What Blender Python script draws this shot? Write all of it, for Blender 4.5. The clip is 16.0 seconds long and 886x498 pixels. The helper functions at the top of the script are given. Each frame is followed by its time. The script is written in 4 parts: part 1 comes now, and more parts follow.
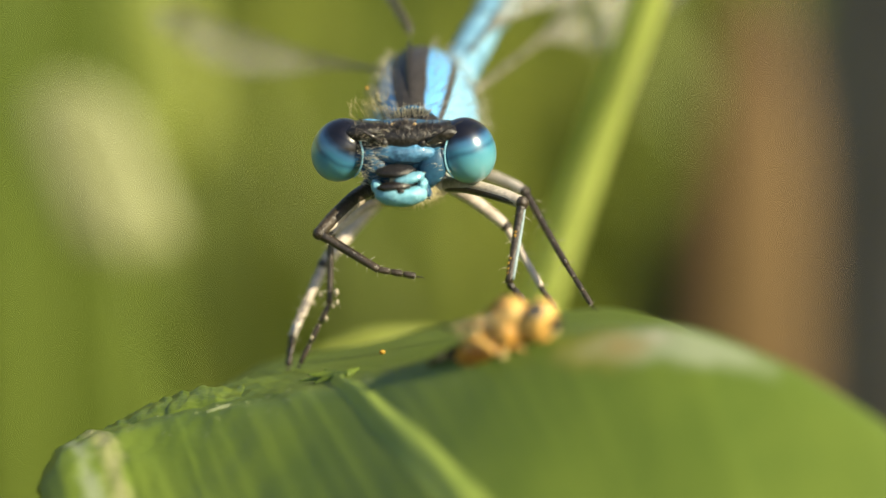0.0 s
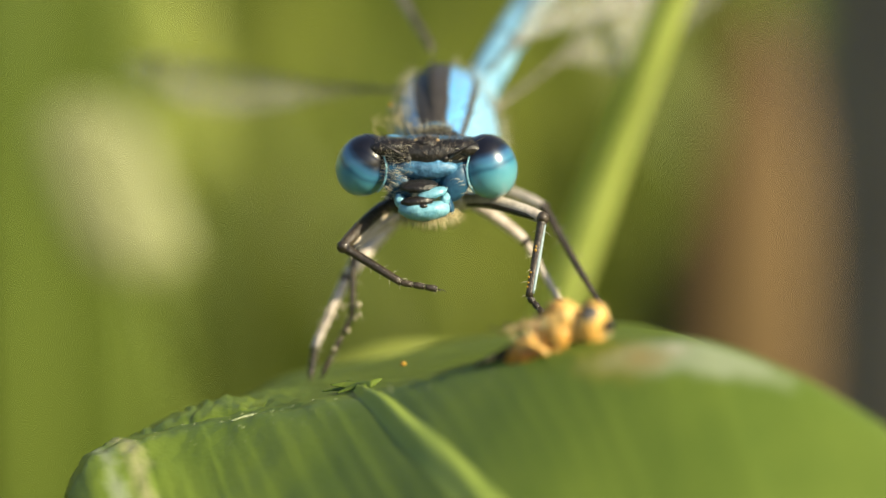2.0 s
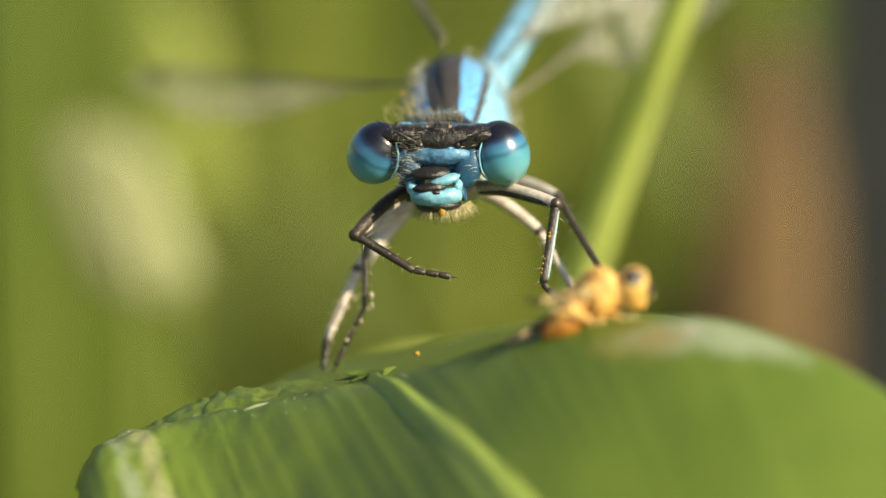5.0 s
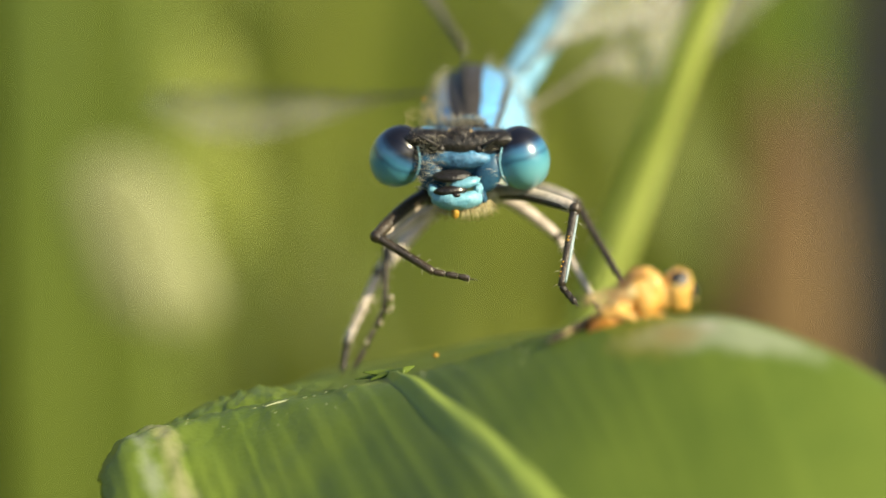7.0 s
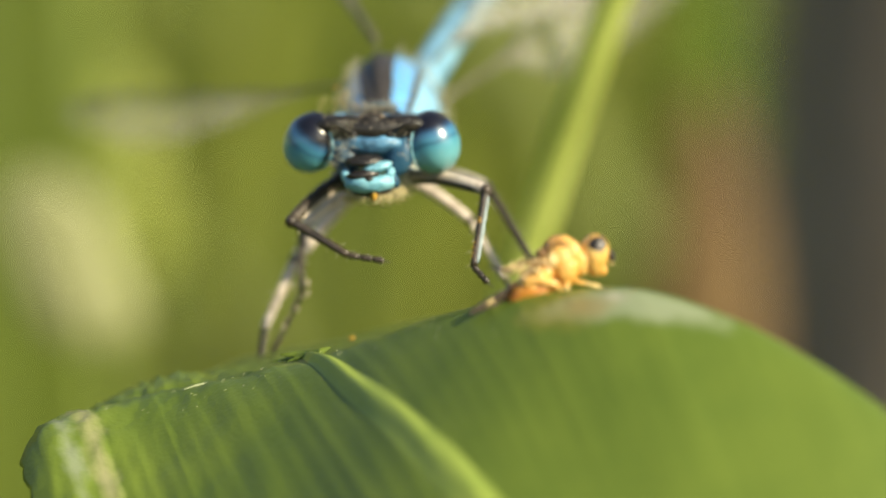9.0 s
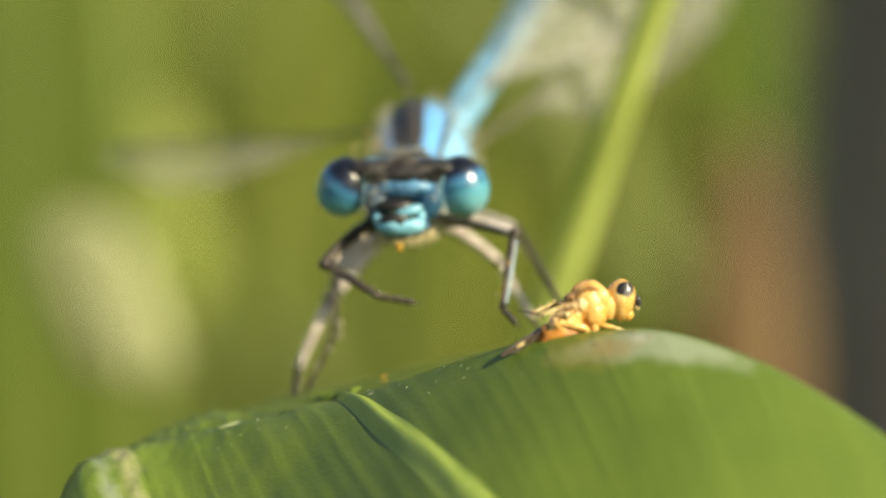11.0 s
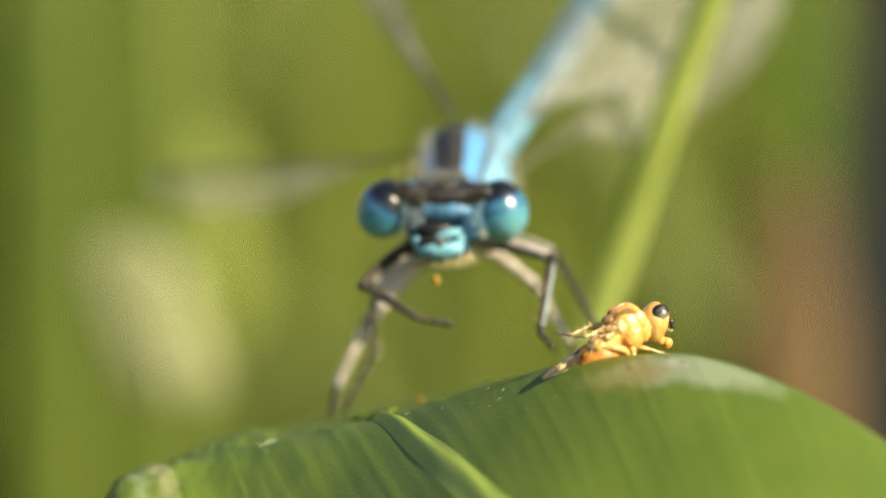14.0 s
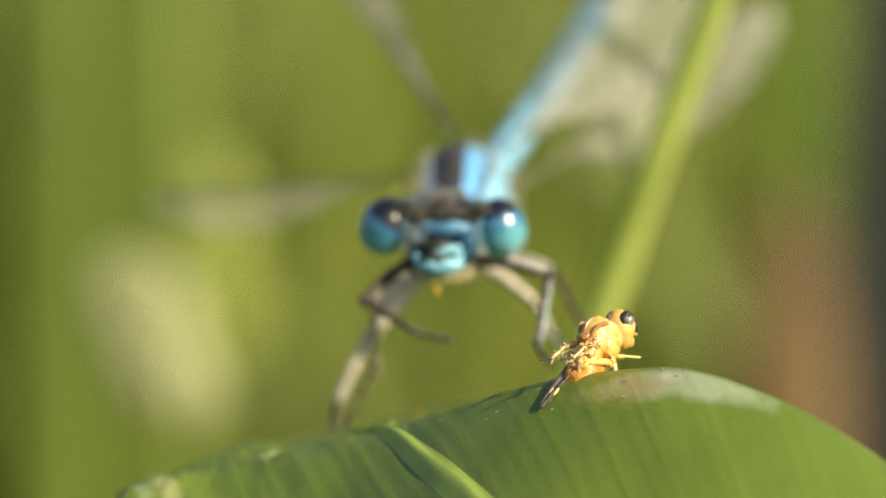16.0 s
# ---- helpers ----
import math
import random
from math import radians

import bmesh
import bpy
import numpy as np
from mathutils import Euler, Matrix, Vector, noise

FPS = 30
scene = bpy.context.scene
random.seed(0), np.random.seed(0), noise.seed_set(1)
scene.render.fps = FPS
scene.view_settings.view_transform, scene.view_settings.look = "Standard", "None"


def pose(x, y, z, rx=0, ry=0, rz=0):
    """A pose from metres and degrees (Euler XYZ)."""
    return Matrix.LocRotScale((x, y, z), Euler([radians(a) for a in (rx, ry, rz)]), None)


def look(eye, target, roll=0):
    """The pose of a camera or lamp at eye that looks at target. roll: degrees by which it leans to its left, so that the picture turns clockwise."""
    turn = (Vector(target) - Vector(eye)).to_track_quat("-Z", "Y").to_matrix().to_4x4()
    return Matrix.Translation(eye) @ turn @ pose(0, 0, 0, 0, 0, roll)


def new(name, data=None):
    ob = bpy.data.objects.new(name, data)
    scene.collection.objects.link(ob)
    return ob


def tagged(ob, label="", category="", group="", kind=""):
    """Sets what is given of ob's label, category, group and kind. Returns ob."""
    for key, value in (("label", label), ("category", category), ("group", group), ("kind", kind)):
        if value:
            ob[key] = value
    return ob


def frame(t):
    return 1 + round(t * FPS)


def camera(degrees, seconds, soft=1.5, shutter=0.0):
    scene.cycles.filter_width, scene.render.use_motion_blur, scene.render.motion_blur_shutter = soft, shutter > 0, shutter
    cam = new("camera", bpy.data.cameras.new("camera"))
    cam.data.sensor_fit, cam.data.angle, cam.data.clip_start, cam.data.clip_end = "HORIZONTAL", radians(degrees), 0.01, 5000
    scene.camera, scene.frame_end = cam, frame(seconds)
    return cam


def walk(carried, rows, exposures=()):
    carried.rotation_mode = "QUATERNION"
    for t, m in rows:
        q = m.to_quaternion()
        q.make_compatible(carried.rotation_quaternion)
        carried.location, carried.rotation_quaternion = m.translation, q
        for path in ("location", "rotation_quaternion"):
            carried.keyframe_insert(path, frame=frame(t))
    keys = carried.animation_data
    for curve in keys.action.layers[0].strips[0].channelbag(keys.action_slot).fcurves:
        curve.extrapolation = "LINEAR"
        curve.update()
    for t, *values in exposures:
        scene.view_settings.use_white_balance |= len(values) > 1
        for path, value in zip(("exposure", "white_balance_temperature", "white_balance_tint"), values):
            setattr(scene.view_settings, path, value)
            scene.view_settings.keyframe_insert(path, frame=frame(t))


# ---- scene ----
M = 0.001  # everything below is given in millimetres

# ---- camera: a hand-held macro lens with a fixed focus, 70 mm before the lens ----
cam = camera(16.0, 16.0, soft=1.5)
cam.data.dof.use_dof = True
cam.data.dof.focus_distance = 0.0699
cam.data.dof.aperture_fstop = 42.0


def aim(x, y, z, yaw, pitch, roll):
    """A camera pose from millimetres and degrees."""
    turn = Euler((radians(90 + pitch), 0, radians(yaw))).to_matrix().to_4x4()
    return Matrix.Translation(Vector((x, y, z)) * M) @ turn @ pose(0, 0, 0, 0, 0, roll)


# seconds, place in mm, then turn to the left, tilt up and lean in degrees
PATH = [
    (0.0, 0.61, -69.50, 7.21, -0.211, -7.735, -0.047),
    (0.5, 0.38, -69.31, 7.05, -0.133, -8.210, 0.187),
    (1.0, 0.56, -68.99, 6.89, -0.147, -8.118, -0.060),
    (1.5, 0.21, -69.84, 6.87, -0.054, -7.665, 0.251),
    (2.0, 0.07, -70.82, 7.08, -0.253, -7.237, 0.437),
    (2.5, 0.11, -70.39, 6.79, -0.710, -7.303, -0.213),
    (3.0, 0.10, -70.37, 6.50, -0.447, -7.249, -0.071),
    (3.5, 0.11, -70.47, 6.54, -0.288, -7.292, -0.162),
    (4.0, 0.12, -70.07, 6.14, -0.157, -7.271, 0.016),
    (4.2, 0.08, -70.06, 6.07, -0.186, -7.157, -0.138),
    (6.3, -0.19, -71.25, 5.01, 0.195, -5.142, 0.267),
    (6.5, -0.25, -71.28, 5.01, 0.134, -5.079, 0.409),
    (7.0, -0.13, -71.46, 4.47, 0.182, -5.270, 0.676),
    (7.5, 0.81, -71.86, 4.00, -0.999, -4.941, -0.134),
    (8.0, 1.55, -72.53, 3.49, -2.279, -5.084, -1.464),
    (8.5, 0.85, -73.31, 3.38, -1.384, -4.834, -0.724),
    (9.0, 0.31, -72.80, 3.34, -1.041, -4.587, -0.245),
    (9.5, 0.64, -73.09, 3.53, -0.967, -4.674, -0.362),
    (10.0, 0.51, -73.88, 3.73, -0.647, -4.477, -0.549),
    (12.5, 0.62, -74.68, 3.59, 0.008, -3.649, -0.094),
    (13.0, 0.87, -74.92, 3.74, 0.018, -3.578, -0.260),
    (13.5, 0.84, -75.31, 3.53, 0.612, -3.364, 0.454),
    (14.0, 0.77, -75.15, 3.50, 0.576, -3.398, 0.516),
    (14.5, 0.72, -75.33, 3.22, 0.645, -3.301, 0.519),
    (15.0, 0.99, -75.34, 3.17, 0.251, -3.086, 0.134),
    (15.5, 0.95, -76.34, 3.28, 0.384, -2.915, 0.432),
    (16.0, 0.87, -76.58, 3.40, 0.636, -2.959, 0.717),
]

walk(cam, [(row[0], aim(*row[1:])) for row in PATH])

# ---- light: warm low sun from the right, blue sky ----
SUN_TO = Vector((0.67, -0.53, 0.51)).normalized()
world = bpy.data.worlds.new("sky")
scene.world = world
world.use_nodes = True
wn = world.node_tree
sky = wn.nodes.new("ShaderNodeTexSky")
sky.sky_type, sky.sun_disc = "NISHITA", False
sky.sun_elevation = math.asin(SUN_TO.z)
sky.sun_rotation = math.atan2(SUN_TO.x, SUN_TO.y)
wn.links.new(sky.outputs[0], wn.nodes["Background"].inputs[0])
wn.nodes["Background"].inputs[1].default_value = 0.08
sun = new("sun", bpy.data.lights.new("sun", "SUN"))
sun.data.energy, sun.data.angle, sun.data.color = 4.75, radians(0.5), (1.0, 0.89, 0.60)
sun.matrix_world = look(SUN_TO * 2, (0, 0, 0))
scene.view_settings.exposure = 0.77


# ---- materials ----
def ramp(nt, fac, stops, linear=True):
    n = nt.nodes.new("ShaderNodeValToRGB")
    n.color_ramp.interpolation = "LINEAR" if linear else "EASE"
    for k, (p, c) in enumerate(stops):
        e = n.color_ramp.elements[k] if k < 2 else n.color_ramp.elements.new(p)
        e.position, e.color = p, (*c, 1)
    nt.links.new(fac, n.inputs[0])
    return n.outputs[0]


def math_node(nt, op, a, b=None, c=None):
    n = nt.nodes.new("ShaderNodeMath")
    n.operation = op
    for k, v in enumerate((a, b, c)):
        if v is None:
            continue
        if isinstance(v, (int, float)):
            n.inputs[k].default_value = v
        else:
            nt.links.new(v, n.inputs[k])
    return n.outputs[0]


def noise_node(nt, vec, per_mm, detail=3, rough=0.55):
    n = nt.nodes.new("ShaderNodeTexNoise")
    n.inputs["Scale"].default_value = per_mm / M
    n.inputs["Detail"].default_value, n.inputs["Roughness"].default_value = detail, rough
    nt.links.new(vec, n.inputs["Vector"])
    return n.outputs["Fac"]


def mixed(nt, fac, a, b, mode="MIX"):
    n = nt.nodes.new("ShaderNodeMix")
    n.data_type, n.blend_type = "RGBA", mode
    for k, v in ((0, fac), (6, a), (7, b)):
        if isinstance(v, (int, float)):
            n.inputs[k].default_value = v
        elif isinstance(v, tuple):
            n.inputs[k].default_value = (*v, 1)
        else:
            nt.links.new(v, n.inputs[k])
    return n.outputs[2]


def blank(name):
    m = bpy.data.materials.new(name)
    m.use_nodes = True
    nt = m.node_tree
    co = nt.nodes.new("ShaderNodeTexCoord").outputs["Object"]
    return m, nt, nt.nodes["Principled BSDF"], co


def surface(name, dark, light, grain=2.0, rough=0.5, bump=0.02, coat=0.0, thin=0.0, fine=12.0, spec=0.5):
    """A mottled natural surface: two tones in blotches and fine grain, relief in mm; thin: share of light let through."""
    m, nt, bs, co = blank(name)
    big, small = noise_node(nt, co, grain), noise_node(nt, co, fine, 4)
    both = math_node(nt, "ADD", math_node(nt, "MULTIPLY", big, 0.65), math_node(nt, "MULTIPLY", small, 0.35))
    col = ramp(nt, both, [(0.32, dark), (0.68, light)])
    nt.links.new(col, bs.inputs["Base Color"])
    nt.links.new(math_node(nt, "ADD", math_node(nt, "MULTIPLY", small, 0.2), rough - 0.1), bs.inputs["Roughness"])
    bs.inputs["Specular IOR Level"].default_value = spec
    bs.inputs["Coat Weight"].default_value, bs.inputs["Coat Roughness"].default_value = coat, 0.08
    if bump:
        b = nt.nodes.new("ShaderNodeBump")
        b.inputs["Distance"].default_value = bump * M
        nt.links.new(small, b.inputs["Height"])
        nt.links.new(b.outputs[0], bs.inputs["Normal"])
    if thin:
        t = nt.nodes.new("ShaderNodeBsdfTranslucent")
        nt.links.new(mixed(nt, 1.0, col, (1.0, 1.0, 0.55), "MULTIPLY"), t.inputs[0])
        x = nt.nodes.new("ShaderNodeMixShader")
        x.inputs[0].default_value = thin
        nt.links.new(bs.outputs[0], x.inputs[1])
        nt.links.new(t.outputs[0], x.inputs[2])
        nt.links.new(x.outputs[0], nt.nodes["Material Output"].inputs[0])
    return m


# ---- building helpers ----
def part(name, bm, material, parent=None, label="", smooth=True, scaled=True):
    """Links a bmesh in millimetres as one mesh object under its thing."""
    if scaled:
        bmesh.ops.scale(bm, vec=(M, M, M), verts=bm.verts)
    me = bpy.data.meshes.new(name)
    bm.to_mesh(me)
    bm.free()
    me.materials.append(material)
    if smooth:
        me.polygons.foreach_set("use_smooth", [True] * len(me.polygons))
    ob = new(name, me)
    ob.parent = parent
    if label:
        tagged(ob, label)
    return ob


def ball(centre, radii, turn=(0, 0, 0), seg=32, rings=20, bm=None, shape=None):
    """An ellipsoid, bent by shape(v) where given."""
    bm = bm or bmesh.new()
    got = bmesh.ops.create_uvsphere(bm, u_segments=seg, v_segments=rings, radius=1.0)["verts"]
    rot = Euler([radians(a) for a in turn]).to_matrix()
    for v in got:
        co = Vector(v.co)
        if shape:
            co = shape(co)
        v.co = rot @ Vector((co.x * radii[0], co.y * radii[1], co.z * radii[2])) + Vector(centre)
    return bm


def tube(points, radii, seg=10, bm=None, flat=1.0, steps=5):
    """A round limb through the given points, with a radius at each, smoothed between them, with closed ends."""
    bm = bm or bmesh.new()
    pts = [Vector(p) for p in points]
    line, rad = [], []
    n = len(pts)
    for k in range(n - 1):
        p0, p1, p2, p3 = pts[max(k - 1, 0)], pts[k], pts[k + 1], pts[min(k + 2, n - 1)]
        for s in range(steps + (k == n - 2)):
            t = s / steps
            line.append(0.5 * (2 * p1 + (p2 - p0) * t + (2 * p0 - 5 * p1 + 4 * p2 - p3) * t * t + (3 * p1 - p0 - 3 * p2 + p3) * t ** 3))
            rad.append(radii[k] * (1 - t) + radii[k + 1] * t)
    side = None
    rings = []
    for k, p in enumerate(line):
        d = (line[min(k + 1, len(line) - 1)] - line[max(k - 1, 0)]).normalized()
        if side is None:
            side = d.orthogonal().normalized()
        side = (side - d * side.dot(d)).normalized()
        up = d.cross(side)
        rings.append([bm.verts.new(p + (side * math.cos(a) + up * math.sin(a) * flat) * rad[k]) for a in (2 * math.pi * i / seg for i in range(seg))])
    for a, b in zip(rings, rings[1:]):
        for i in range(seg):
            bm.faces.new((a[i], a[(i + 1) % seg], b[(i + 1) % seg], b[i]))
    bm.faces.new(list(reversed(rings[0])))
    bm.faces.new(rings[-1])
    return bm


def hair(bm, root, tip, r, bend=0.1):
    """One thin tapering bristle."""
    a, b = Vector(root), Vector(tip)
    mid = (a + b) / 2 + Vector((0, 0, bend * (b - a).length))
    d = (b - a).normalized()
    s = d.orthogonal().normalized()
    u = d.cross(s)
    ring1 = [bm.verts.new(a + (s * math.cos(q) + u * math.sin(q)) * r) for q in (0, 2.09, 4.19)]
    ring2 = [bm.verts.new(mid + (s * math.cos(q) + u * math.sin(q)) * r * 0.7) for q in (0, 2.09, 4.19)]
    end = bm.verts.new(b)
    for i in range(3):
        j = (i + 1) % 3
        bm.faces.new((ring1[i], ring1[j], ring2[j], ring2[i]))
        bm.faces.new((ring2[i], ring2[j], end))


def thing(name, label, category, group="", at=(0, 0, 0)):
    ob = new(name)
    ob.location = Vector(at) * M
    return tagged(ob, label, category, group)


def smoothstep(a, b, x):
    t = min(1.0, max(0.0, (x - a) / (b - a)))
    return t * t * (3 - 2 * t)


# ---- materials of the place ----
def nt_y(nt, co):
    sep = nt.nodes.new("ShaderNodeSeparateXYZ")
    nt.links.new(co, sep.inputs[0])
    return sep.outputs[1]


def leaf_material(name, dark, light, ridge, lean, pitch_mm, stains_and_gloss=(), streaks=()):
    """A ribbed leaf: fine parallel ribs across x + lean * y, cross cells, blotches, waxy gloss, some light let through."""
    m, nt, bs, co = blank(name)
    dot = nt.nodes.new("ShaderNodeVectorMath")
    dot.operation = "DOT_PRODUCT"
    dot.inputs[1].default_value = (1, lean, 0)
    nt.links.new(co, dot.inputs[0])
    across = dot.outputs["Value"]
    wob = noise_node(nt, co, 0.25, 2)
    w = math_node(nt, "ADD", math_node(nt, "MULTIPLY", across, 1 / M), math_node(nt, "MULTIPLY", wob, 0.35))
    line = nt.nodes.new("ShaderNodeCombineXYZ")
    nt.links.new(math_node(nt, "MULTIPLY", w, M), line.inputs[0])
    nt.links.new(math_node(nt, "MULTIPLY", nt_y(nt, co), 0.04), line.inputs[1])
    rib = math_node(nt, "MULTIPLY", math_node(nt, "SUBTRACT", noise_node(nt, line.outputs[0], 0.9 / pitch_mm, 2), 0.5), 4.0)
    fray = noise_node(nt, line.outputs[0], 1.4, 2)
    rib2 = math_node(nt, "SINE", math_node(nt, "ADD", math_node(nt, "MULTIPLY", w, 2 * math.pi / 0.42), math_node(nt, "MULTIPLY", fray, 12.0)))
    rib2 = math_node(nt, "MULTIPLY", rib2, math_node(nt, "MULTIPLY", fray, 1.3))
    strong = math_node(nt, "MINIMUM", math_node(nt, "MAXIMUM", math_node(nt, "MULTIPLY", math_node(nt, "SUBTRACT", -1.0, w), 0.4), 0.55), 1.0)
    rib, rib2 = math_node(nt, "MULTIPLY", rib, strong), math_node(nt, "MULTIPLY", rib2, strong)
    big, small = noise_node(nt, co, 0.35, 3), noise_node(nt, co, 9.0, 4)
    fac = math_node(nt, "ADD", math_node(nt, "MULTIPLY", big, 0.8), math_node(nt, "MULTIPLY", rib, 0.11))
    fac = math_node(nt, "ADD", fac, math_node(nt, "MULTIPLY", rib2, 0.04))
    fac = math_node(nt, "ADD", fac, math_node(nt, "MULTIPLY", small, 0.25))
    col = ramp(nt, fac, [(0.28, dark), (0.78, light), (0.95, ridge)])
    for cx, cy, sx, sy, size, most, tone in stains_and_gloss:
        d = nt.nodes.new("ShaderNodeVectorMath")
        d.operation = "DISTANCE"
        st = nt.nodes.new("ShaderNodeVectorMath")
        st.operation = "MULTIPLY"
        st.inputs[1].default_value = (sx / M, sy / M, 0)
        skew = nt.nodes.new("ShaderNodeCombineXYZ")
        sep = nt.nodes.new("ShaderNodeSeparateXYZ")
        nt.links.new(co, sep.inputs[0])
        nt.links.new(sep.outputs[0], skew.inputs[0])
        nt.links.new(math_node(nt, "ADD", sep.outputs[1], math_node(nt, "MULTIPLY", sep.outputs[0], 0.4)), skew.inputs[1])
        nt.links.new(skew.outputs[0], st.inputs[0])
        nt.links.new(st.outputs[0], d.inputs[0])
        d.inputs[1].default_value = (cx * sx, (cy + 0.4 * cx) * sy, 0)
        near = math_node(nt, "SUBTRACT", size, math_node(nt, "ADD", d.outputs["Value"], math_node(nt, "MULTIPLY", noise_node(nt, co, 1.3, 5, 0.65), 1.1)))
        near = math_node(nt, "MINIMUM", math_node(nt, "MAXIMUM", math_node(nt, "MULTIPLY", near, 0.7), 0.0), most)
        col = mixed(nt, near, col, tone)
    mott = noise_node(nt, co, 0.9, 5, 0.6)
    for at, half, most, tone in streaks:
        off = math_node(nt, "ABSOLUTE", math_node(nt, "SUBTRACT", math_node(nt, "MULTIPLY", across, 1 / M), at))
        near = math_node(nt, "SUBTRACT", half, math_node(nt, "ADD", off, math_node(nt, "MULTIPLY", math_node(nt, "SUBTRACT", mott, 0.45), 0.9)))
        near = math_node(nt, "MINIMUM", math_node(nt, "MAXIMUM", math_node(nt, "MULTIPLY", near, 1.7), 0.0), most)
        col = mixed(nt, near, col, tone)
    nt.links.new(col, bs.inputs["Base Color"])
    nt.links.new(math_node(nt, "ADD", math_node(nt, "MULTIPLY", small, 0.2), 0.27), bs.inputs["Roughness"])
    bs.inputs["Specular IOR Level"].default_value = 0.5
    b = nt.nodes.new("ShaderNodeBump")
    b.inputs["Distance"].default_value = 0.02 * M
    b.inputs["Strength"].default_value = 0.8
    h = math_node(nt, "ADD", math_node(nt, "MULTIPLY", rib2, 0.35), math_node(nt, "ADD", math_node(nt, "MULTIPLY", rib, 0.5), small))
    nt.links.new(h, b.inputs["Height"])
    nt.links.new(b.outputs[0], bs.inputs["Normal"])
    t = nt.nodes.new("ShaderNodeBsdfTranslucent")
    nt.links.new(mixed(nt, 1.0, col, (1.0, 1.0, 0.4), "MULTIPLY"), t.inputs[0])
    x = nt.nodes.new("ShaderNodeMixShader")
    x.inputs[0].default_value = 0.26
    nt.links.new(bs.outputs[0], x.inputs[1])
    nt.links.new(t.outputs[0], x.inputs[2])
    nt.links.new(x.outputs[0], nt.nodes["Material Output"].inputs[0])
    return m


def blade_material(name, stops, thin=0.3):
    """Grass blades whose tone differs from blade to blade."""
    m, nt, bs, co = blank(name)
    isl = nt.nodes.new("ShaderNodeNewGeometry").outputs["Random Per Island"]
    nz = noise_node(nt, co, 0.03, 3)
    fac = math_node(nt, "ADD", math_node(nt, "MULTIPLY", isl, 0.75), math_node(nt, "MULTIPLY", nz, 0.25))
    col = ramp(nt, fac, stops)
    nt.links.new(col, bs.inputs["Base Color"])
    bs.inputs["Roughness"].default_value = 0.5
    t = nt.nodes.new("ShaderNodeBsdfTranslucent")
    nt.links.new(mixed(nt, 1.0, col, (1.0, 1.0, 0.35), "MULTIPLY"), t.inputs[0])
    x = nt.nodes.new("ShaderNodeMixShader")
    x.inputs[0].default_value = thin
    nt.links.new(bs.outputs[0], x.inputs[1])
    nt.links.new(t.outputs[0], x.inputs[2])
    nt.links.new(x.outputs[0], nt.nodes["Material Output"].inputs[0])
    return m


LEAN = 0.32  # the slant of the leaf's veins
# its two pale patches are part stain, part gloss of the crest painted in
LEAF = leaf_material("broad leaf", (0.113, 0.174, 0.024), (0.176, 0.242, 0.034), (0.26, 0.35, 0.07), LEAN, 0.62, ((5.35, -8.6, 0.55, 2.1, 1.75, 0.40, (0.60, 0.63, 0.52)), (5.0, -8.35, 2.2, 3.6, 1.35, 0.65, (0.66, 0.60, 0.50)), (3.9, -8.0, 0.8, 1.1, 1.35, 0.36, (0.46, 0.34, 0.05)), (4.55, -8.35, 1.3, 2.6, 1.4, 0.34, (0.42, 0.24, 0.06))), ((-7.36, 0.42, 0.68, (0.50, 0.46, 0.26)), (-7.98, 0.38, 0.52, (0.36, 0.39, 0.31))))
MIDRIB = surface("leaf rib", (0.24, 0.33, 0.055), (0.35, 0.44, 0.085), 0.8, 0.4, 0.006, thin=0.2)
PUCKER = surface("puckered leaf skin", (0.13, 0.20, 0.025), (0.28, 0.37, 0.06), 2.4, 0.32, 0.03, coat=0.3, thin=0.45, fine=9.0)
BROWNCRUMB = surface("brown crumb", (0.20, 0.12, 0.05), (0.45, 0.33, 0.16), 6, 0.7, 0.02)
FLAKE = surface("pale flake", (0.22, 0.27, 0.12), (0.46, 0.48, 0.30), 3, 0.5)
BACKLEAF = surface("young leaf", (0.28, 0.34, 0.05), (0.46, 0.50, 0.11), 0.3, 0.45, 0.03, thin=0.3)
STEM = surface("grass stem", (0.47, 0.56, 0.12), (0.66, 0.74, 0.21), 0.25, 0.42, 0.03, thin=0.28)
BROWN = surface("dead reed leaf", (0.112, 0.064, 0.020), (0.195, 0.120, 0.043), 0.06, 0.7, 0.1, thin=0.15, fine=0.5)
GRASS_SHADE = surface("shade among grass", (0.035, 0.024, 0.012), (0.085, 0.06, 0.028), 0.06, 0.75, 0.1, fine=0.5)
PALE = surface("pale leaf", (0.25, 0.27, 0.10), (0.40, 0.41, 0.20), 0.05, 0.5, 0.05, thin=0.25, fine=0.4)
BRIGHT = surface("bright green leaf", (0.090, 0.136, 0.012), (0.148, 0.196, 0.020), 0.05, 0.5, 0.05, thin=0.3, fine=0.4)
VIVID = surface("vivid green leaf", (0.088, 0.155, 0.006), (0.145, 0.225, 0.012), 0.05, 0.5, 0.05, thin=0.35, fine=0.4)
TRUNK = surface("weathered trunk", (0.16, 0.122, 0.086), (0.31, 0.245, 0.18), 0.03, 0.85, 1.0, fine=0.25)
SOIL = surface("meadow soil", (0.03, 0.03, 0.012), (0.09, 0.10, 0.03), 0.004, 0.9, 1.0, fine=0.05)
GRASS = blade_material("meadow grass", [(0.05, (0.070, 0.102, 0.010)), (0.35, (0.128, 0.168, 0.016)), (0.7, (0.172, 0.212, 0.024)), (0.95, (0.30, 0.31, 0.06))])
HEDGE = surface("distant scrub", (0.09, 0.12, 0.010), (0.19, 0.225, 0.028), 0.01, 0.8, 1.0, fine=0.06)

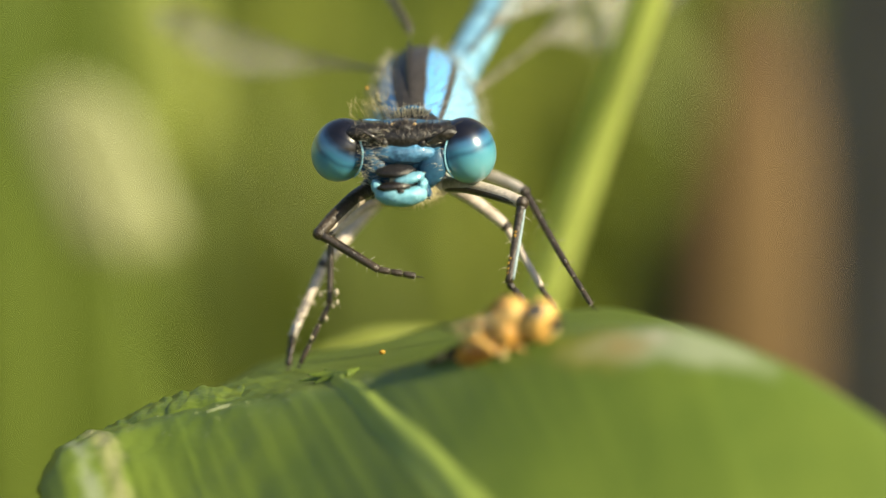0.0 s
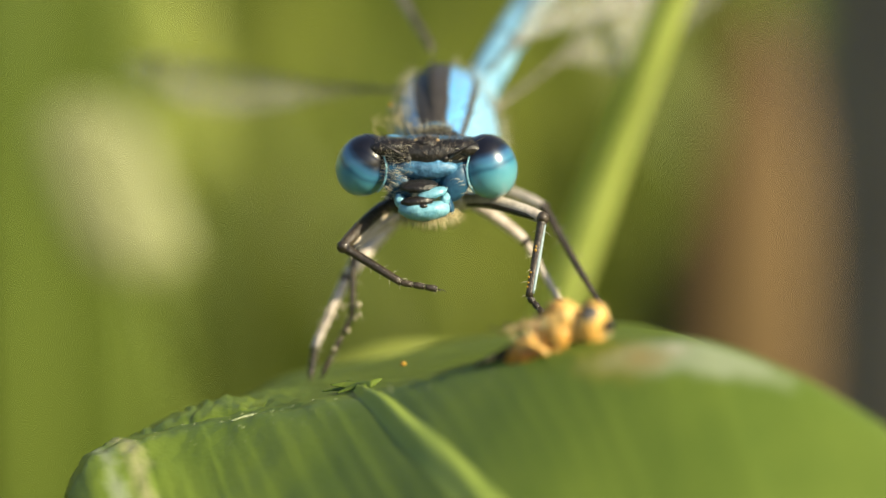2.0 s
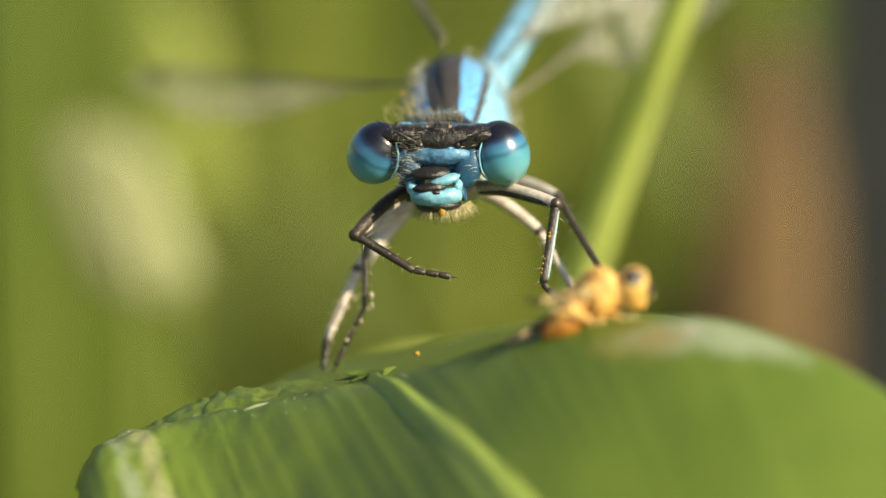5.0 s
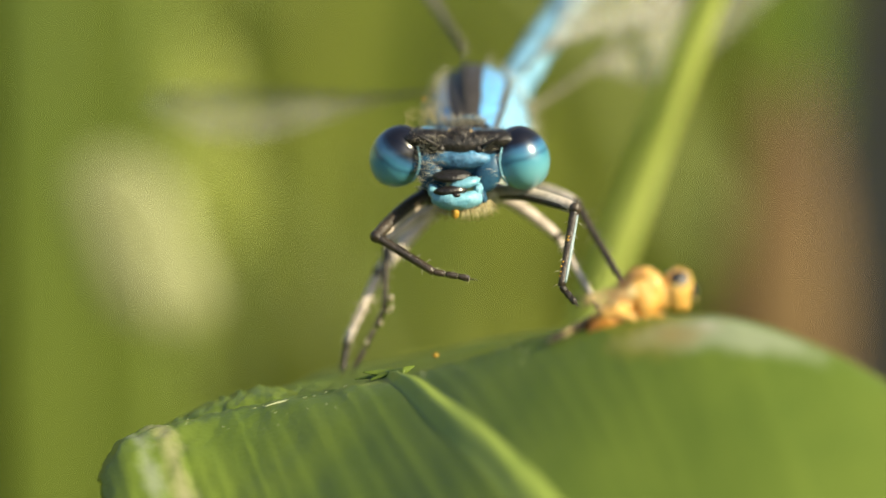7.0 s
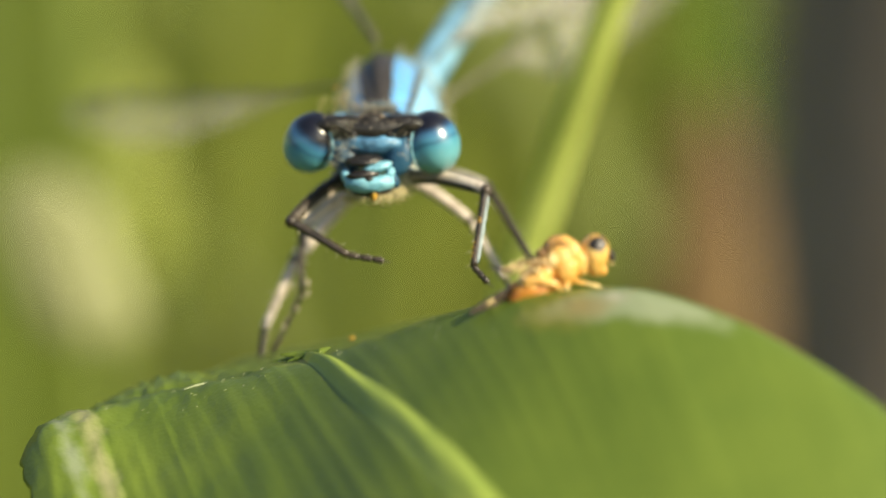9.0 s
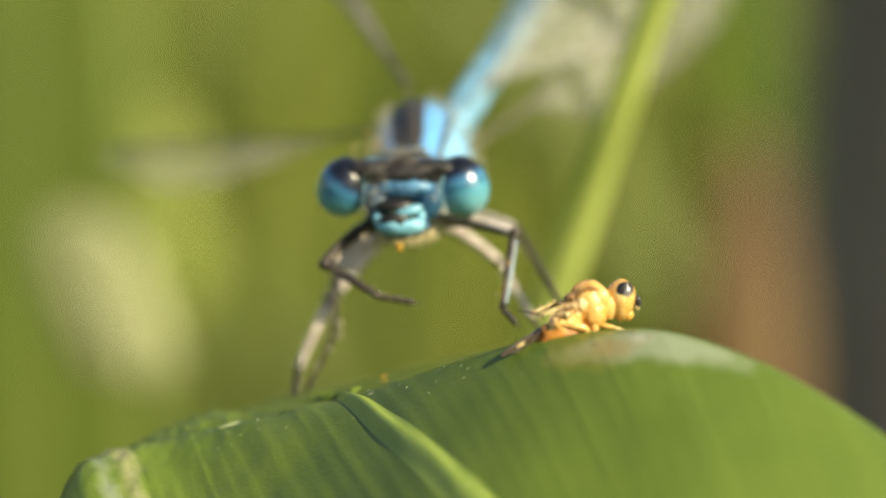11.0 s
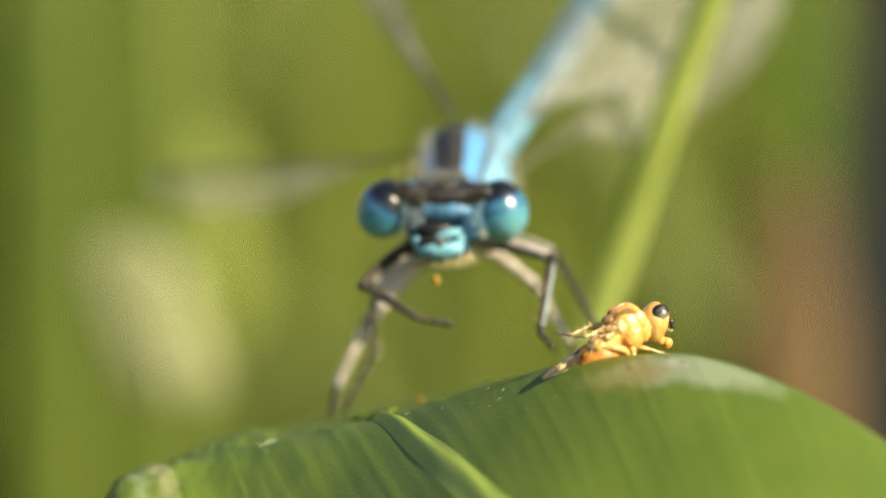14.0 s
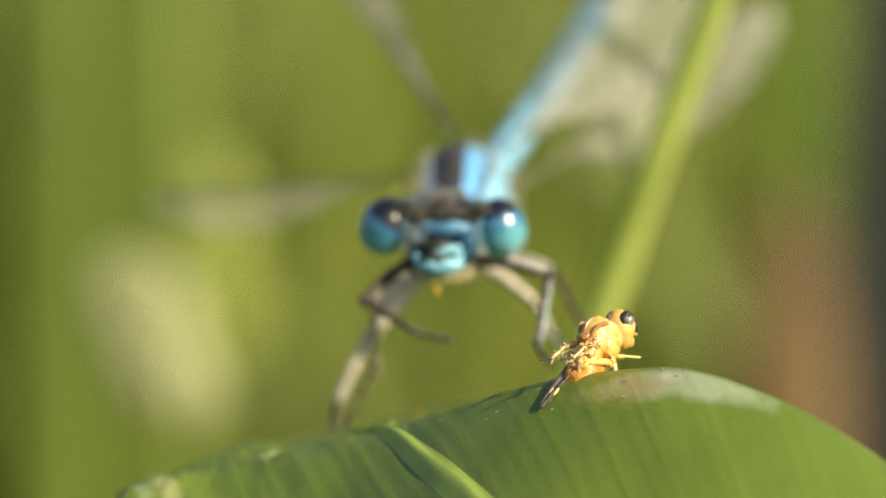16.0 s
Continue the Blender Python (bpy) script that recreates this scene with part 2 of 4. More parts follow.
# ---- ground and distance ----
GROUND = -260.0
bm = bmesh.new()
rings = []
for k in range(40):
    r = 20 * 1.32 ** k
    rings.append([bm.verts.new((r * math.cos(a), r * math.sin(a), GROUND + noise.noise((r * math.cos(a) / 150, r * math.sin(a) / 150, 0)) * min(12, r * 0.05))) for a in (2 * math.pi * i / 48 for i in range(48))])
for a, b in zip(rings, rings[1:]):
    for i in range(48):
        bm.faces.new((a[i], b[i], b[(i + 1) % 48], a[(i + 1) % 48]))
bm.faces.new(rings[0])
tagged(part("ground", bm, SOIL), "dark damp meadow soil under the grass", "ground", kind="structure")


def blade(bm, x, y, height, width, lean, turn, base=GROUND, droop=0.25, seg=6):
    """One arching grass blade, folded along its middle."""
    c, s = math.cos(turn), math.sin(turn)
    rows = []
    for k in range(seg + 1):
        t = k / seg
        w = width * 0.5 * (1 - t ** 2.2) + 0.15
        bx, bz = x + lean * t ** 2 * height, base + height * (t - droop * t ** 3)
        rows.append([bm.verts.new((bx + c * o, y + s * o + abs(o) * 0.25, bz)) for o in (-w, 0, w)])
    for a, b in zip(rows, rows[1:]):
        for i in range(2):
            bm.faces.new((a[i], a[i + 1], b[i + 1], b[i]))


def meadow(name, count, near, far, tall, wide, seed, label):
    rnd = random.Random(seed)
    bm = bmesh.new()
    for _ in range(count):
        y = near + (far - near) * rnd.random()
        half = 40 + y * 0.42
        x = rnd.uniform(-half, half)
        blade(bm, x, y, rnd.uniform(*tall) * (0.9 + y / 2500), rnd.uniform(*wide) * (0.7 + y / 600), rnd.gauss(0.05, 0.16), rnd.gauss(0, 0.6), droop=rnd.uniform(0.0, 0.3))
    ob = part(name, bm, GRASS)
    return tagged(ob, label, "grass", kind="stuff")


meadow("meadow_grass", 1500, 420, 1500, (215, 330), (4, 9), 3, "dense out-of-focus olive green meadow grass in warm sun")

rnd_far = random.Random(8)
bm = bmesh.new()
for _ in range(7000):
    a, r = rnd_far.uniform(0, 2 * math.pi), 2400 * math.sqrt(rnd_far.uniform(0.035, 1.0))
    x, y = r * math.cos(a), r * math.sin(a)
    if y > 300 and abs(x) < 60 + y * 0.45:
        continue
    blade(bm, x, y, rnd_far.uniform(190, 300), rnd_far.uniform(5, 12), rnd_far.gauss(0.05, 0.16), rnd_far.gauss(0, 0.6), droop=rnd_far.uniform(0.0, 0.3), seg=4)
tagged(part("meadow_grass", bm, GRASS), "olive green meadow grass all round the leaf", "grass", kind="stuff")

bm = bmesh.new()
cols = []
for i in range(90):
    a = math.pi * i / 89
    row = []
    for k in range(14):
        t = k / 13
        r = 2600 + 900 * t + 180 * noise.noise((i * 0.35, k * 0.5, 2))
        row.append(bm.verts.new((-r * math.cos(a) * 1.2, 200 + r * math.sin(a), GROUND - 20 + 1500 * t + 120 * noise.noise((i * 0.5, k * 0.4, 7)))))
    cols.append(row)
for a, b in zip(cols, cols[1:]):
    for k in range(13):
        bm.faces.new((a[k], b[k], b[k + 1], a[k + 1]))
tagged(part("backdrop", bm, HEDGE), "distant olive green scrub behind the meadow", "backdrop", kind="structure")


def broad_blade(name, points, width, material, label, category="leaf", flat=0.16):
    """A single broad blade along a line of points, folded along its middle and tapering at both ends."""
    bm = bmesh.new()
    pts = [Vector(p) for p in points]
    rows, keel = [], []
    count = 22
    for k in range(count + 1):
        t = k / count * (len(pts) - 1)
        i = min(int(t), len(pts) - 2)
        q = t - i
        p0, p1, p2, p3 = pts[max(i - 1, 0)], pts[i], pts[i + 1], pts[min(i + 2, len(pts) - 1)]
        p = 0.5 * (2 * p1 + (p2 - p0) * q + (2 * p0 - 5 * p1 + 4 * p2 - p3) * q * q + (3 * p1 - p0 - 3 * p2 + p3) * q ** 3)
        u = k / count
        w = width * 0.5 * min(1.0, (1 - u) * 5 + 0.02) ** 0.6 * min(1.0, u * 4 + 0.35)
        keel.append(p + Vector((0, -w * flat - 0.05, 0)))
        rows.append([bm.verts.new(p + Vector((o * w, (1 - abs(o)) * w * flat * -1 + 0.02 * w * noise.noise((u * 9, o, 1)), 0))) for o in (-1, -0.55, 0, 0.55, 1)])
    for a, b in zip(rows, rows[1:]):
        for i in range(4):
            bm.faces.new((a[i], a[i + 1], b[i + 1], b[i]))
    ob = part(name, bm, material)
    sol = ob.modifiers.new("thickness", "SOLIDIFY")
    sol.thickness = 0.12 * M
    part("leaf_midrib", tube(keel[::3], [width * 0.05] * 4 + [width * 0.03] * (len(keel[::3]) - 4), seg=8, flat=0.6, steps=3), material, ob)
    return tagged(ob, label, category)


broad_blade("reed_and_shade_blade", [(30, 200, GROUND), (29, 200, -120), (28.5, 200, -45), (28.3, 201, -5)], 10.5, BROWN, "blurred dry brown reed leaf standing in the meadow", "reed leaf")
# this dark blade stands in for the shaded hollow among the grass
broad_blade("reed_and_shade_blade", [(21, 205, GROUND), (21.5, 205, -120), (22, 205, -60), (22.6, 205, -24)], 7.5, GRASS_SHADE, "blurred dark blade standing in for a shaded hollow in the meadow", "reed leaf")
pale = broad_blade("pale_leaf", [(-13.7, 80, -13.4), (-14.7, 80, -11.0), (-15.6, 80, -8.4), (-16.7, 80, -5.0)], 5.4, PALE, "blurred pale yellow-green leaf lit by the sun", flat=0.04)
part("leaf_stalk", tube([(6, 92, GROUND), (2, 88, -120), (-7, 82, -45), (-13.7, 80, -13.2)], [0.6, 0.5, 0.4, 0.3], seg=8), BRIGHT, pale, "thin green stalk")
pale = broad_blade("pale_leaf", [(-18.4, 170, -18), (-19, 170, -13), (-19.8, 170, -8), (-20.5, 171, -2)], 5.0, BACKLEAF, "blurred narrow yellow-green leaf lit by the sun")
part("leaf_stalk", tube([(-6, 171, GROUND), (-11, 170.5, -120), (-17, 170, -40), (-18.4, 170, -17.5)], [0.6, 0.5, 0.4, 0.3], seg=8), BRIGHT, pale, "thin green stalk")
# added leaf, hides a dark shaded gap in the meadow behind
broad_blade("green_leaf", [(-25, 200, GROUND), (-27, 200, -120), (-29, 200, -20), (-30.5, 200, 35)], 12, BRIGHT, "blurred broad green grass leaf, added over a shaded gap")
broad_blade("green_leaf", [(-24, 140, GROUND), (-27, 140, -110), (-29, 140, -10), (-30, 140, 25)], 6.5, BRIGHT, "blurred upright green grass leaf")
broad_blade("green_leaf", [(34, 230, GROUND), (32, 230, -100), (31, 230, -5), (30, 230, 40)], 6, VIVID, "blurred bright green leaf behind the dead reed")

bm = bmesh.new()
seg = 40
prev = None
for k in range(30):
    z = GROUND - 10 + 520 * k / 29
    ring = []
    for i in range(seg):
        a = 2 * math.pi * i / seg
        r = 30 * (1 - 0.08 * k / 29) + 1.6 * noise.noise((math.cos(a) * 2.5, math.sin(a) * 2.5, z / 40)) + 0.7 * noise.noise((math.cos(a) * 9, math.sin(a) * 9, z / 25))
        ring.append(bm.verts.new((73.6 + 3 * math.sin(z / 90) + r * math.cos(a), 300 + r * math.sin(a), z)))
    if prev:
        for i in range(seg):
            bm.faces.new((prev[i], prev[(i + 1) % seg], ring[(i + 1) % seg], ring[i]))
    prev = ring
bm.faces.new(prev)
tagged(part("tree_trunk", bm, TRUNK), "blurred dark grey-brown weathered tree trunk in shade", "tree trunk")

# ---- the grass stem that slants up behind the leaf ----
bm = tube([(-50, 70, GROUND), (-22, 50, -100), (-3.5, 31, -32), (4.27, 18.4, -4.5), (6.42, 14.2, 2.7), (9.73, 9.0, 13.0), (15.0, 4.5, 30), (22, 3, 52)], [0.92, 0.84, 0.74, 0.63, 0.56, 0.47, 0.36, 0.24], seg=14, flat=0.8, steps=10)
stem = tagged(part("grass_stem", bm, STEM), "slender yellow-green grass stem slanting up behind the leaf", "grass stem")

# ---- the broad leaf on which everything stands ----
CREST_X = (-9.5, -7.7, -6.3, -5, -3.7, -2.4, -1.2, 0.7, 2.25, 4.1, 5.6, 7.1, 8.25, 9.7, 14)
CREST_Z = (-6.9, -6.15, -5.86, -5.60, -5.3, -4.95, -4.60, -3.79, -3.21, -2.76, -2.64, -3.07, -3.60, -4.48, -7.6)
CREST_Y = (-4.6, -3.5, -2.3, -1.9, -2.4, -3.1, -3.8, -5.2, -6.3, -7.4, -8.1, -8.8, -9.5, -10.4, -13.0)


def crest(x, table):
    return sum(float(np.interp(x + o, CREST_X, table)) for o in (-0.7, -0.35, 0, 0.35, 0.7)) / 5


def leaf_z(x, y):
    """Height of the leaf's upper face: a flat top that falls gently to the back and steeply to the front."""
    zc, yc = crest(x, CREST_Z), crest(x, CREST_Y)
    s = y - yc
    if s >= 0:
        fall = 0.06 + 0.06 * smoothstep(-3.2, -5.0, x) - 0.035 * smoothstep(-6.3, -7.6, x) + 0.065 * smoothstep(-3.0, 4.0, x) + 0.035 * smoothstep(4.5, 8.0, x) + 0.20 * smoothstep(6.0, 9.5, x)
        z = zc - fall * s * smoothstep(-0.6, 1.2, s) - 0.02 * max(0.0, y - 3.5) ** 2
    else:
        z = zc - (0.62 + 0.34 * smoothstep(0.0, 5.5, x)) * (math.sqrt(s * s + 0.49) - 0.7)
    rough = max(0.0, min(1.0, (-1.0 - x) / 3))
    top = smoothstep(-4.2, -2.2, y)
    z += rough * (0.05 + 0.02 * top) * noise.noise((x * 1.6, y * 1.2, 3)) + 0.05 * noise.noise((x * 0.5, y * 0.5, 9))
    z += rough * top * 0.03 * noise.noise((x * 4.5, y * 2.2, 6))
    # a small blistered hump beside the fold
    z += 0.20 * math.exp(-((x + 4.5) / 0.95) ** 2 - ((y - 1.0) / 1.4) ** 2) * (1.0 + 0.12 * math.sin(x * 15))
    w = x + LEAN * y
    z += 0.045 * noise.noise((w * 1.7, y * 0.05, 4)) * max(0.15, min(1.0, (-1.0 - w) * 0.4))
    z -= 0.75 * max(0.0, -8.05 - w) ** 2
    # the dry patch beside the edge is crumpled
    z += 0.07 * noise.noise((x * 2.6, y * 2.2, 8)) * smoothstep(-6.7, -7.3, w)
    # shallow corrugation between the veins
    z += 0.011 * math.sin(w * 15.0 + 4.0 * noise.noise((w * 0.9, y * 0.06, 2))) * smoothstep(-0.6, -2.0, w) * smoothstep(-8.6, -7.6, w)
    # a sharp crease along the fold
    z -= 0.10 * math.exp(-((y - yc - 0.15) / 0.13) ** 2) * smoothstep(-6.2, -5.4, x) * smoothstep(-2.3, -3.0, x)
    return z


def leaf_strip(w0, w1, steps, y0, y1, rows, lift=0.0, hump=0.0):
    """A strip of the leaf between two ribs, from y0 (front) to y1 (back)."""
    bm = bmesh.new()
    grid = []
    for k in range(rows + 1):
        y = y0 + (y1 - y0) * k / rows
        line = []
        for i in range(steps + 1):
            t = i / steps
            w = w0(y) + (w1(y) - w0(y)) * t
            x = w - LEAN * y
            line.append(bm.verts.new((x, y, leaf_z(x, y) + lift + hump * (0.5 - 0.5 * math.cos(2 * math.pi * t)))))
        grid.append(line)
    for a, b in zip(grid, grid[1:]):
        for i in range(steps):
            bm.faces.new((a[i], a[i + 1], b[i + 1], b[i]))
    return bm


def ragged(w, amount, seed):
    return lambda y: w + amount * noise.noise((y * 1.3, seed, 0)) + 0.5 * amount * noise.noise((y * 4.1, seed, 5))


def rib_line(y):
    v = y + 3.87
    x = -1.25 - 0.15 * v if v > 0 else -1.25 - 0.385 * v + 0.008 * v * v
    return x + LEAN * y


def rib_half(y):
    return 0.05 + 0.13 * smoothstep(-0.6, -4.2, y) + 0.030 * max(0.0, -4 - y)


def left_edge(y):
    """The torn edge, drawn in towards the tip behind the fold."""
    return ragged(-9.0, 0.12, 1)(y) + 0.65 * max(0.0, y + 3.7)


leaf = thing("broad_leaf", "broad arching green leaf with parallel ribs and a torn dry edge", "leaf")
ob = part("leaf_blade", leaf_strip(left_edge, lambda y: 15.0, 420, -24, 11, 240), LEAF, leaf)
ob.modifiers.new("thickness", "SOLIDIFY").thickness = 0.14 * M
ob.modifiers[0].offset = -1
part("midrib", leaf_strip(lambda y: rib_line(y) - rib_half(y), lambda y: rib_line(y) + rib_half(y), 8, -24, -0.5, 220, 0.003, 0.13), MIDRIB, leaf, "raised pale yellow-green midrib")
for ends, size in ((((-2.10, -1.9, 0.24), (-1.70, -2.0, 0.13), (-1.25, -2.3, 0.03)), 0.085), (((-1.95, -2.2, 0.05), (-1.55, -2.25, 0.09), (-1.15, -2.6, 0.04)), 0.07), (((-0.95, -2.2, 0.07), (-1.15, -2.35, 0.07), (-1.35, -2.6, 0.02)), 0.075), (((-2.3, -1.6, 0.10), (-1.9, -1.75, 0.08), (-1.5, -2.0, 0.02)), 0.06)):
    part("torn_tip", tube([(x, y, leaf_z(x, y) + h) for x, y, h in ends], [0.012, size * 1.2, size * 1.4], seg=8, flat=0.4), PUCKER, leaf, "torn pale tip of the midrib")


def pucker(u, v):
    """A puckered flap of leaf skin beside the fold: u along it, v over its arch, pinched into cross cells."""
    x = -6.5 + 2.9 * u
    arch = math.sin(math.pi * u) ** 1.1
    y = 0.9 - 1.9 * v - 0.25 * u + 0.05 * math.sin(v * 9 + u * 4)
    cell = abs(math.sin(u * 21 + 0.9 * noise.noise((u * 6, v * 2, 1))))
    swell = 0.55 * arch * math.sin(math.pi * v) ** 0.9 * (0.86 + 0.14 * cell ** 0.5)
    return (x + 0.1 * noise.noise((u * 5, v * 4, 7)), y, leaf_z(x, y) + 0.004 - 0.05 * smoothstep(0.8, 1.0, v) + swell * 0.62 + 0.04 * arch * noise.noise((u * 14, v * 6, 4)))


bm = bmesh.new()
grid = [[bm.verts.new(pucker(i / 90, k / 18)) for i in range(91)] for k in range(19)]
for a, b in zip(grid, grid[1:]):
    for i in range(90):
        bm.faces.new((b[i], b[i + 1], a[i + 1], a[i]))
ob = part("puckered_skin", bm, PUCKER, leaf, "puckered shiny pale green skin beside the fold")
ob.modifiers.new("thickness", "SOLIDIFY").thickness = 0.02 * M
fleck_rnd = random.Random(5)
bm = bmesh.new()
for _ in range(110):
    x = fleck_rnd.uniform(-6.5, 2.8)
    y = crest(x, CREST_Y) + fleck_rnd.gauss(-0.25, 0.5)
    r, q = fleck_rnd.uniform(0.003, 0.010), fleck_rnd.uniform(1.5, 6.0)
    tube([(x - r * q, y, leaf_z(x - r * q, y) + r * 0.4), (x, y + r, leaf_z(x, y + r) + r * 0.6), (x + r * q, y + r, leaf_z(x + r * q, y + r) + r * 0.3)], [r * 0.4, r * 0.8, r * 0.3], seg=5, bm=bm, steps=2)
tagged(part("leaf_fleck", bm, FLAKE, leaf, "tiny pale flecks along the fold"), kind="stuff")
bm = bmesh.new()
for _ in range(6):
    x, y = fleck_rnd.gauss(4.6, 0.7), fleck_rnd.gauss(-8.2, 0.3)
    ball((x, y, leaf_z(x, y) + 0.02), (fleck_rnd.uniform(0.015, 0.06), 0.025, 0.014), seg=8, rings=6, bm=bm)
tagged(part("leaf_crumb", bm, BROWNCRUMB, leaf, "small brown crumbs on the leaf"), kind="stuff")
bm = tube([(10, -23.5, -19), (12, -24, -40), (14, -10, -120), (16, 0, GROUND)], [1.0, 1.3, 1.6, 2.0], seg=12)
part("leaf_stalk", bm, MIDRIB, leaf, "thick green leaf stalk")

bm = tube([(-40, 22, GROUND), (-14, 18, -70), (-4.6, 16, -14), (-3.0, 15, -8.3), (-1.7, 15, -7.15), (-0.3, 15, -6.85), (1.2, 15.5, -7.2), (4.0, 17, -9.5), (9, 20, -22)], [0.5, 0.9, 0.9, 0.55, 0.55, 0.55, 0.5, 0.3, 0.05], seg=12, flat=0.6)
tagged(part("curled_leaf", bm, BACKLEAF), "blurred rolled young leaf arching behind the broad leaf", "leaf")

# ---- the damselfly ----
BLUE = surface("sky blue cuticle", (0.04, 0.17, 0.36), (0.16, 0.44, 0.74), 3.5, 0.42, 0.04, coat=0.2)
ABDO = surface("pale blue abdomen", (0.11, 0.28, 0.44), (0.28, 0.52, 0.70), 2.0, 0.45, 0.03, coat=0.15)
DEEP = surface("deep blue cuticle", (0.010, 0.042, 0.09), (0.030, 0.12, 0.22), 2.0, 0.40, 0.01, coat=0.2)
TEAL = surface("pale turquoise cuticle", (0.085, 0.30, 0.43), (0.29, 0.57, 0.68), 2.4, 0.42, 0.025, coat=0.15)
BLACK = surface("black cuticle", (0.007, 0.006, 0.005), (0.024, 0.019, 0.016), 3.0, 0.38, 0.03, coat=0.2)
LIMB = surface("dark leg cuticle", (0.010, 0.007, 0.005), (0.066, 0.047, 0.031), 3.5, 0.38, 0.035, coat=0.35)
BEIGE = surface("pale leg cuticle", (0.30, 0.24, 0.19), (0.74, 0.64, 0.56), 2.0, 0.4, 0.02, coat=0.2)
PALECRUMB = surface("pale crumb", (0.34, 0.28, 0.19), (0.70, 0.63, 0.49), 7.0, 0.4, 0.02, coat=0.5, thin=0.2)
GOLD = surface("golden hairs", (0.50, 0.40, 0.18), (0.86, 0.78, 0.50), 4.0, 0.4, 0, thin=0.3)
GREYHAIR = surface("grey hairs", (0.38, 0.35, 0.28), (0.78, 0.73, 0.60), 4.0, 0.45, 0, thin=0.2)
FUZZ = surface("grey-brown fuzz", (0.10, 0.075, 0.055), (0.50, 0.42, 0.34), 4.0, 0.5, 0)
OCEL = surface("ocellus", (0.25, 0.15, 0.06), (0.6, 0.45, 0.25), 4.0, 0.15, 0, coat=0.6)
PATCHY = surface("patchy blue cuticle", (0.008, 0.03, 0.075), (0.12, 0.33, 0.56), 1.9, 0.42, 0.02, coat=0.2)
POLLEN = surface("pollen", (0.40, 0.20, 0.02), (0.62, 0.38, 0.05), 5.0, 0.6, 0.02, thin=0.2)


def eye_material():
    """A compound eye: near black above, blue in the middle, pale turquoise below, under a clear gloss."""
    m, nt, bs, co = blank("damselfly eye")
    sep = nt.nodes.new("ShaderNodeSeparateXYZ")
    nt.links.new(co, sep.inputs[0])
    z = math_node(nt, "MULTIPLY", sep.outputs[2], 1 / M)
    y = math_node(nt, "MULTIPLY", sep.outputs[1], 1 / M)
    n = noise_node(nt, co, 1.5, 3)
    # bands set low: darkens both eyes for the shade on one
    h = math_node(nt, "ADD", math_node(nt, "ADD", math_node(nt, "MULTIPLY", z, 0.65), 0.475), math_node(nt, "MULTIPLY", n, 0.10))
    col = ramp(nt, h, [(0.0, (0.20, 0.42, 0.44)), (0.30, (0.13, 0.37, 0.44)), (0.50, (0.07, 0.27, 0.38)), (0.56, (0.028, 0.125, 0.22)), (0.62, (0.05, 0.20, 0.33)), (0.70, (0.038, 0.13, 0.26)), (0.76, (0.012, 0.03, 0.07)), (0.81, (0.006, 0.005, 0.008))])
    nt.links.new(col, bs.inputs["Base Color"])
    bs.inputs["Roughness"].default_value = 0.28
    bs.inputs["Coat Weight"].default_value, bs.inputs["Coat Roughness"].default_value = 0.9, 0.26
    v = nt.nodes.new("ShaderNodeTexVoronoi")
    v.inputs["Scale"].default_value = 40 / M
    nt.links.new(co, v.inputs["Vector"])
    b = nt.nodes.new("ShaderNodeBump")
    b.inputs["Distance"].default_value, b.inputs["Strength"].default_value = 0.004 * M, 0.3
    nt.links.new(v.outputs["Distance"], b.inputs["Height"])
    nt.links.new(b.outputs[0], bs.inputs["Normal"])
    return m


def thorax_material():
    """Black back stripe, blue shoulder stripe, thin black line and blue flank on both sides, round the body's axis."""
    m, nt, bs, co = blank("striped thorax")
    sep = nt.nodes.new("ShaderNodeSeparateXYZ")
    nt.links.new(co, sep.inputs[0])
    a = math_node(nt, "ABSOLUTE", math_node(nt, "ARCTAN2", sep.outputs[0], sep.outputs[2]))
    n = noise_node(nt, co, 1.6, 3)
    fac = math_node(nt, "ADD", math_node(nt, "DIVIDE", a, math.pi), math_node(nt, "MULTIPLY", math_node(nt, "SUBTRACT", n, 0.5), 0.025))
    blk, blu, pal = (0.012, 0.010, 0.009), (0.11, 0.42, 0.88), (0.24, 0.56, 0.88)
    col = ramp(nt, fac, [(0.088, blk), (0.10, blu), (0.200, blu), (0.212, blk), (0.245, blk), (0.26, pal), (0.5, pal), (0.7, (0.5, 0.55, 0.5))])
    col = mixed(nt, math_node(nt, "MULTIPLY", noise_node(nt, co, 7, 3), 0.3), col, (0.25, 0.22, 0.2), "MIX")
    nt.links.new(col, bs.inputs["Base Color"])
    bs.inputs["Roughness"].default_value = 0.45
    bs.inputs["Coat Weight"].default_value = 0.15
    b = nt.nodes.new("ShaderNodeBump")
    b.inputs["Distance"].default_value = 0.018 * M
    nt.links.new(noise_node(nt, co, 8, 4), b.inputs["Height"])
    nt.links.new(b.outputs[0], bs.inputs["Normal"])
    return m


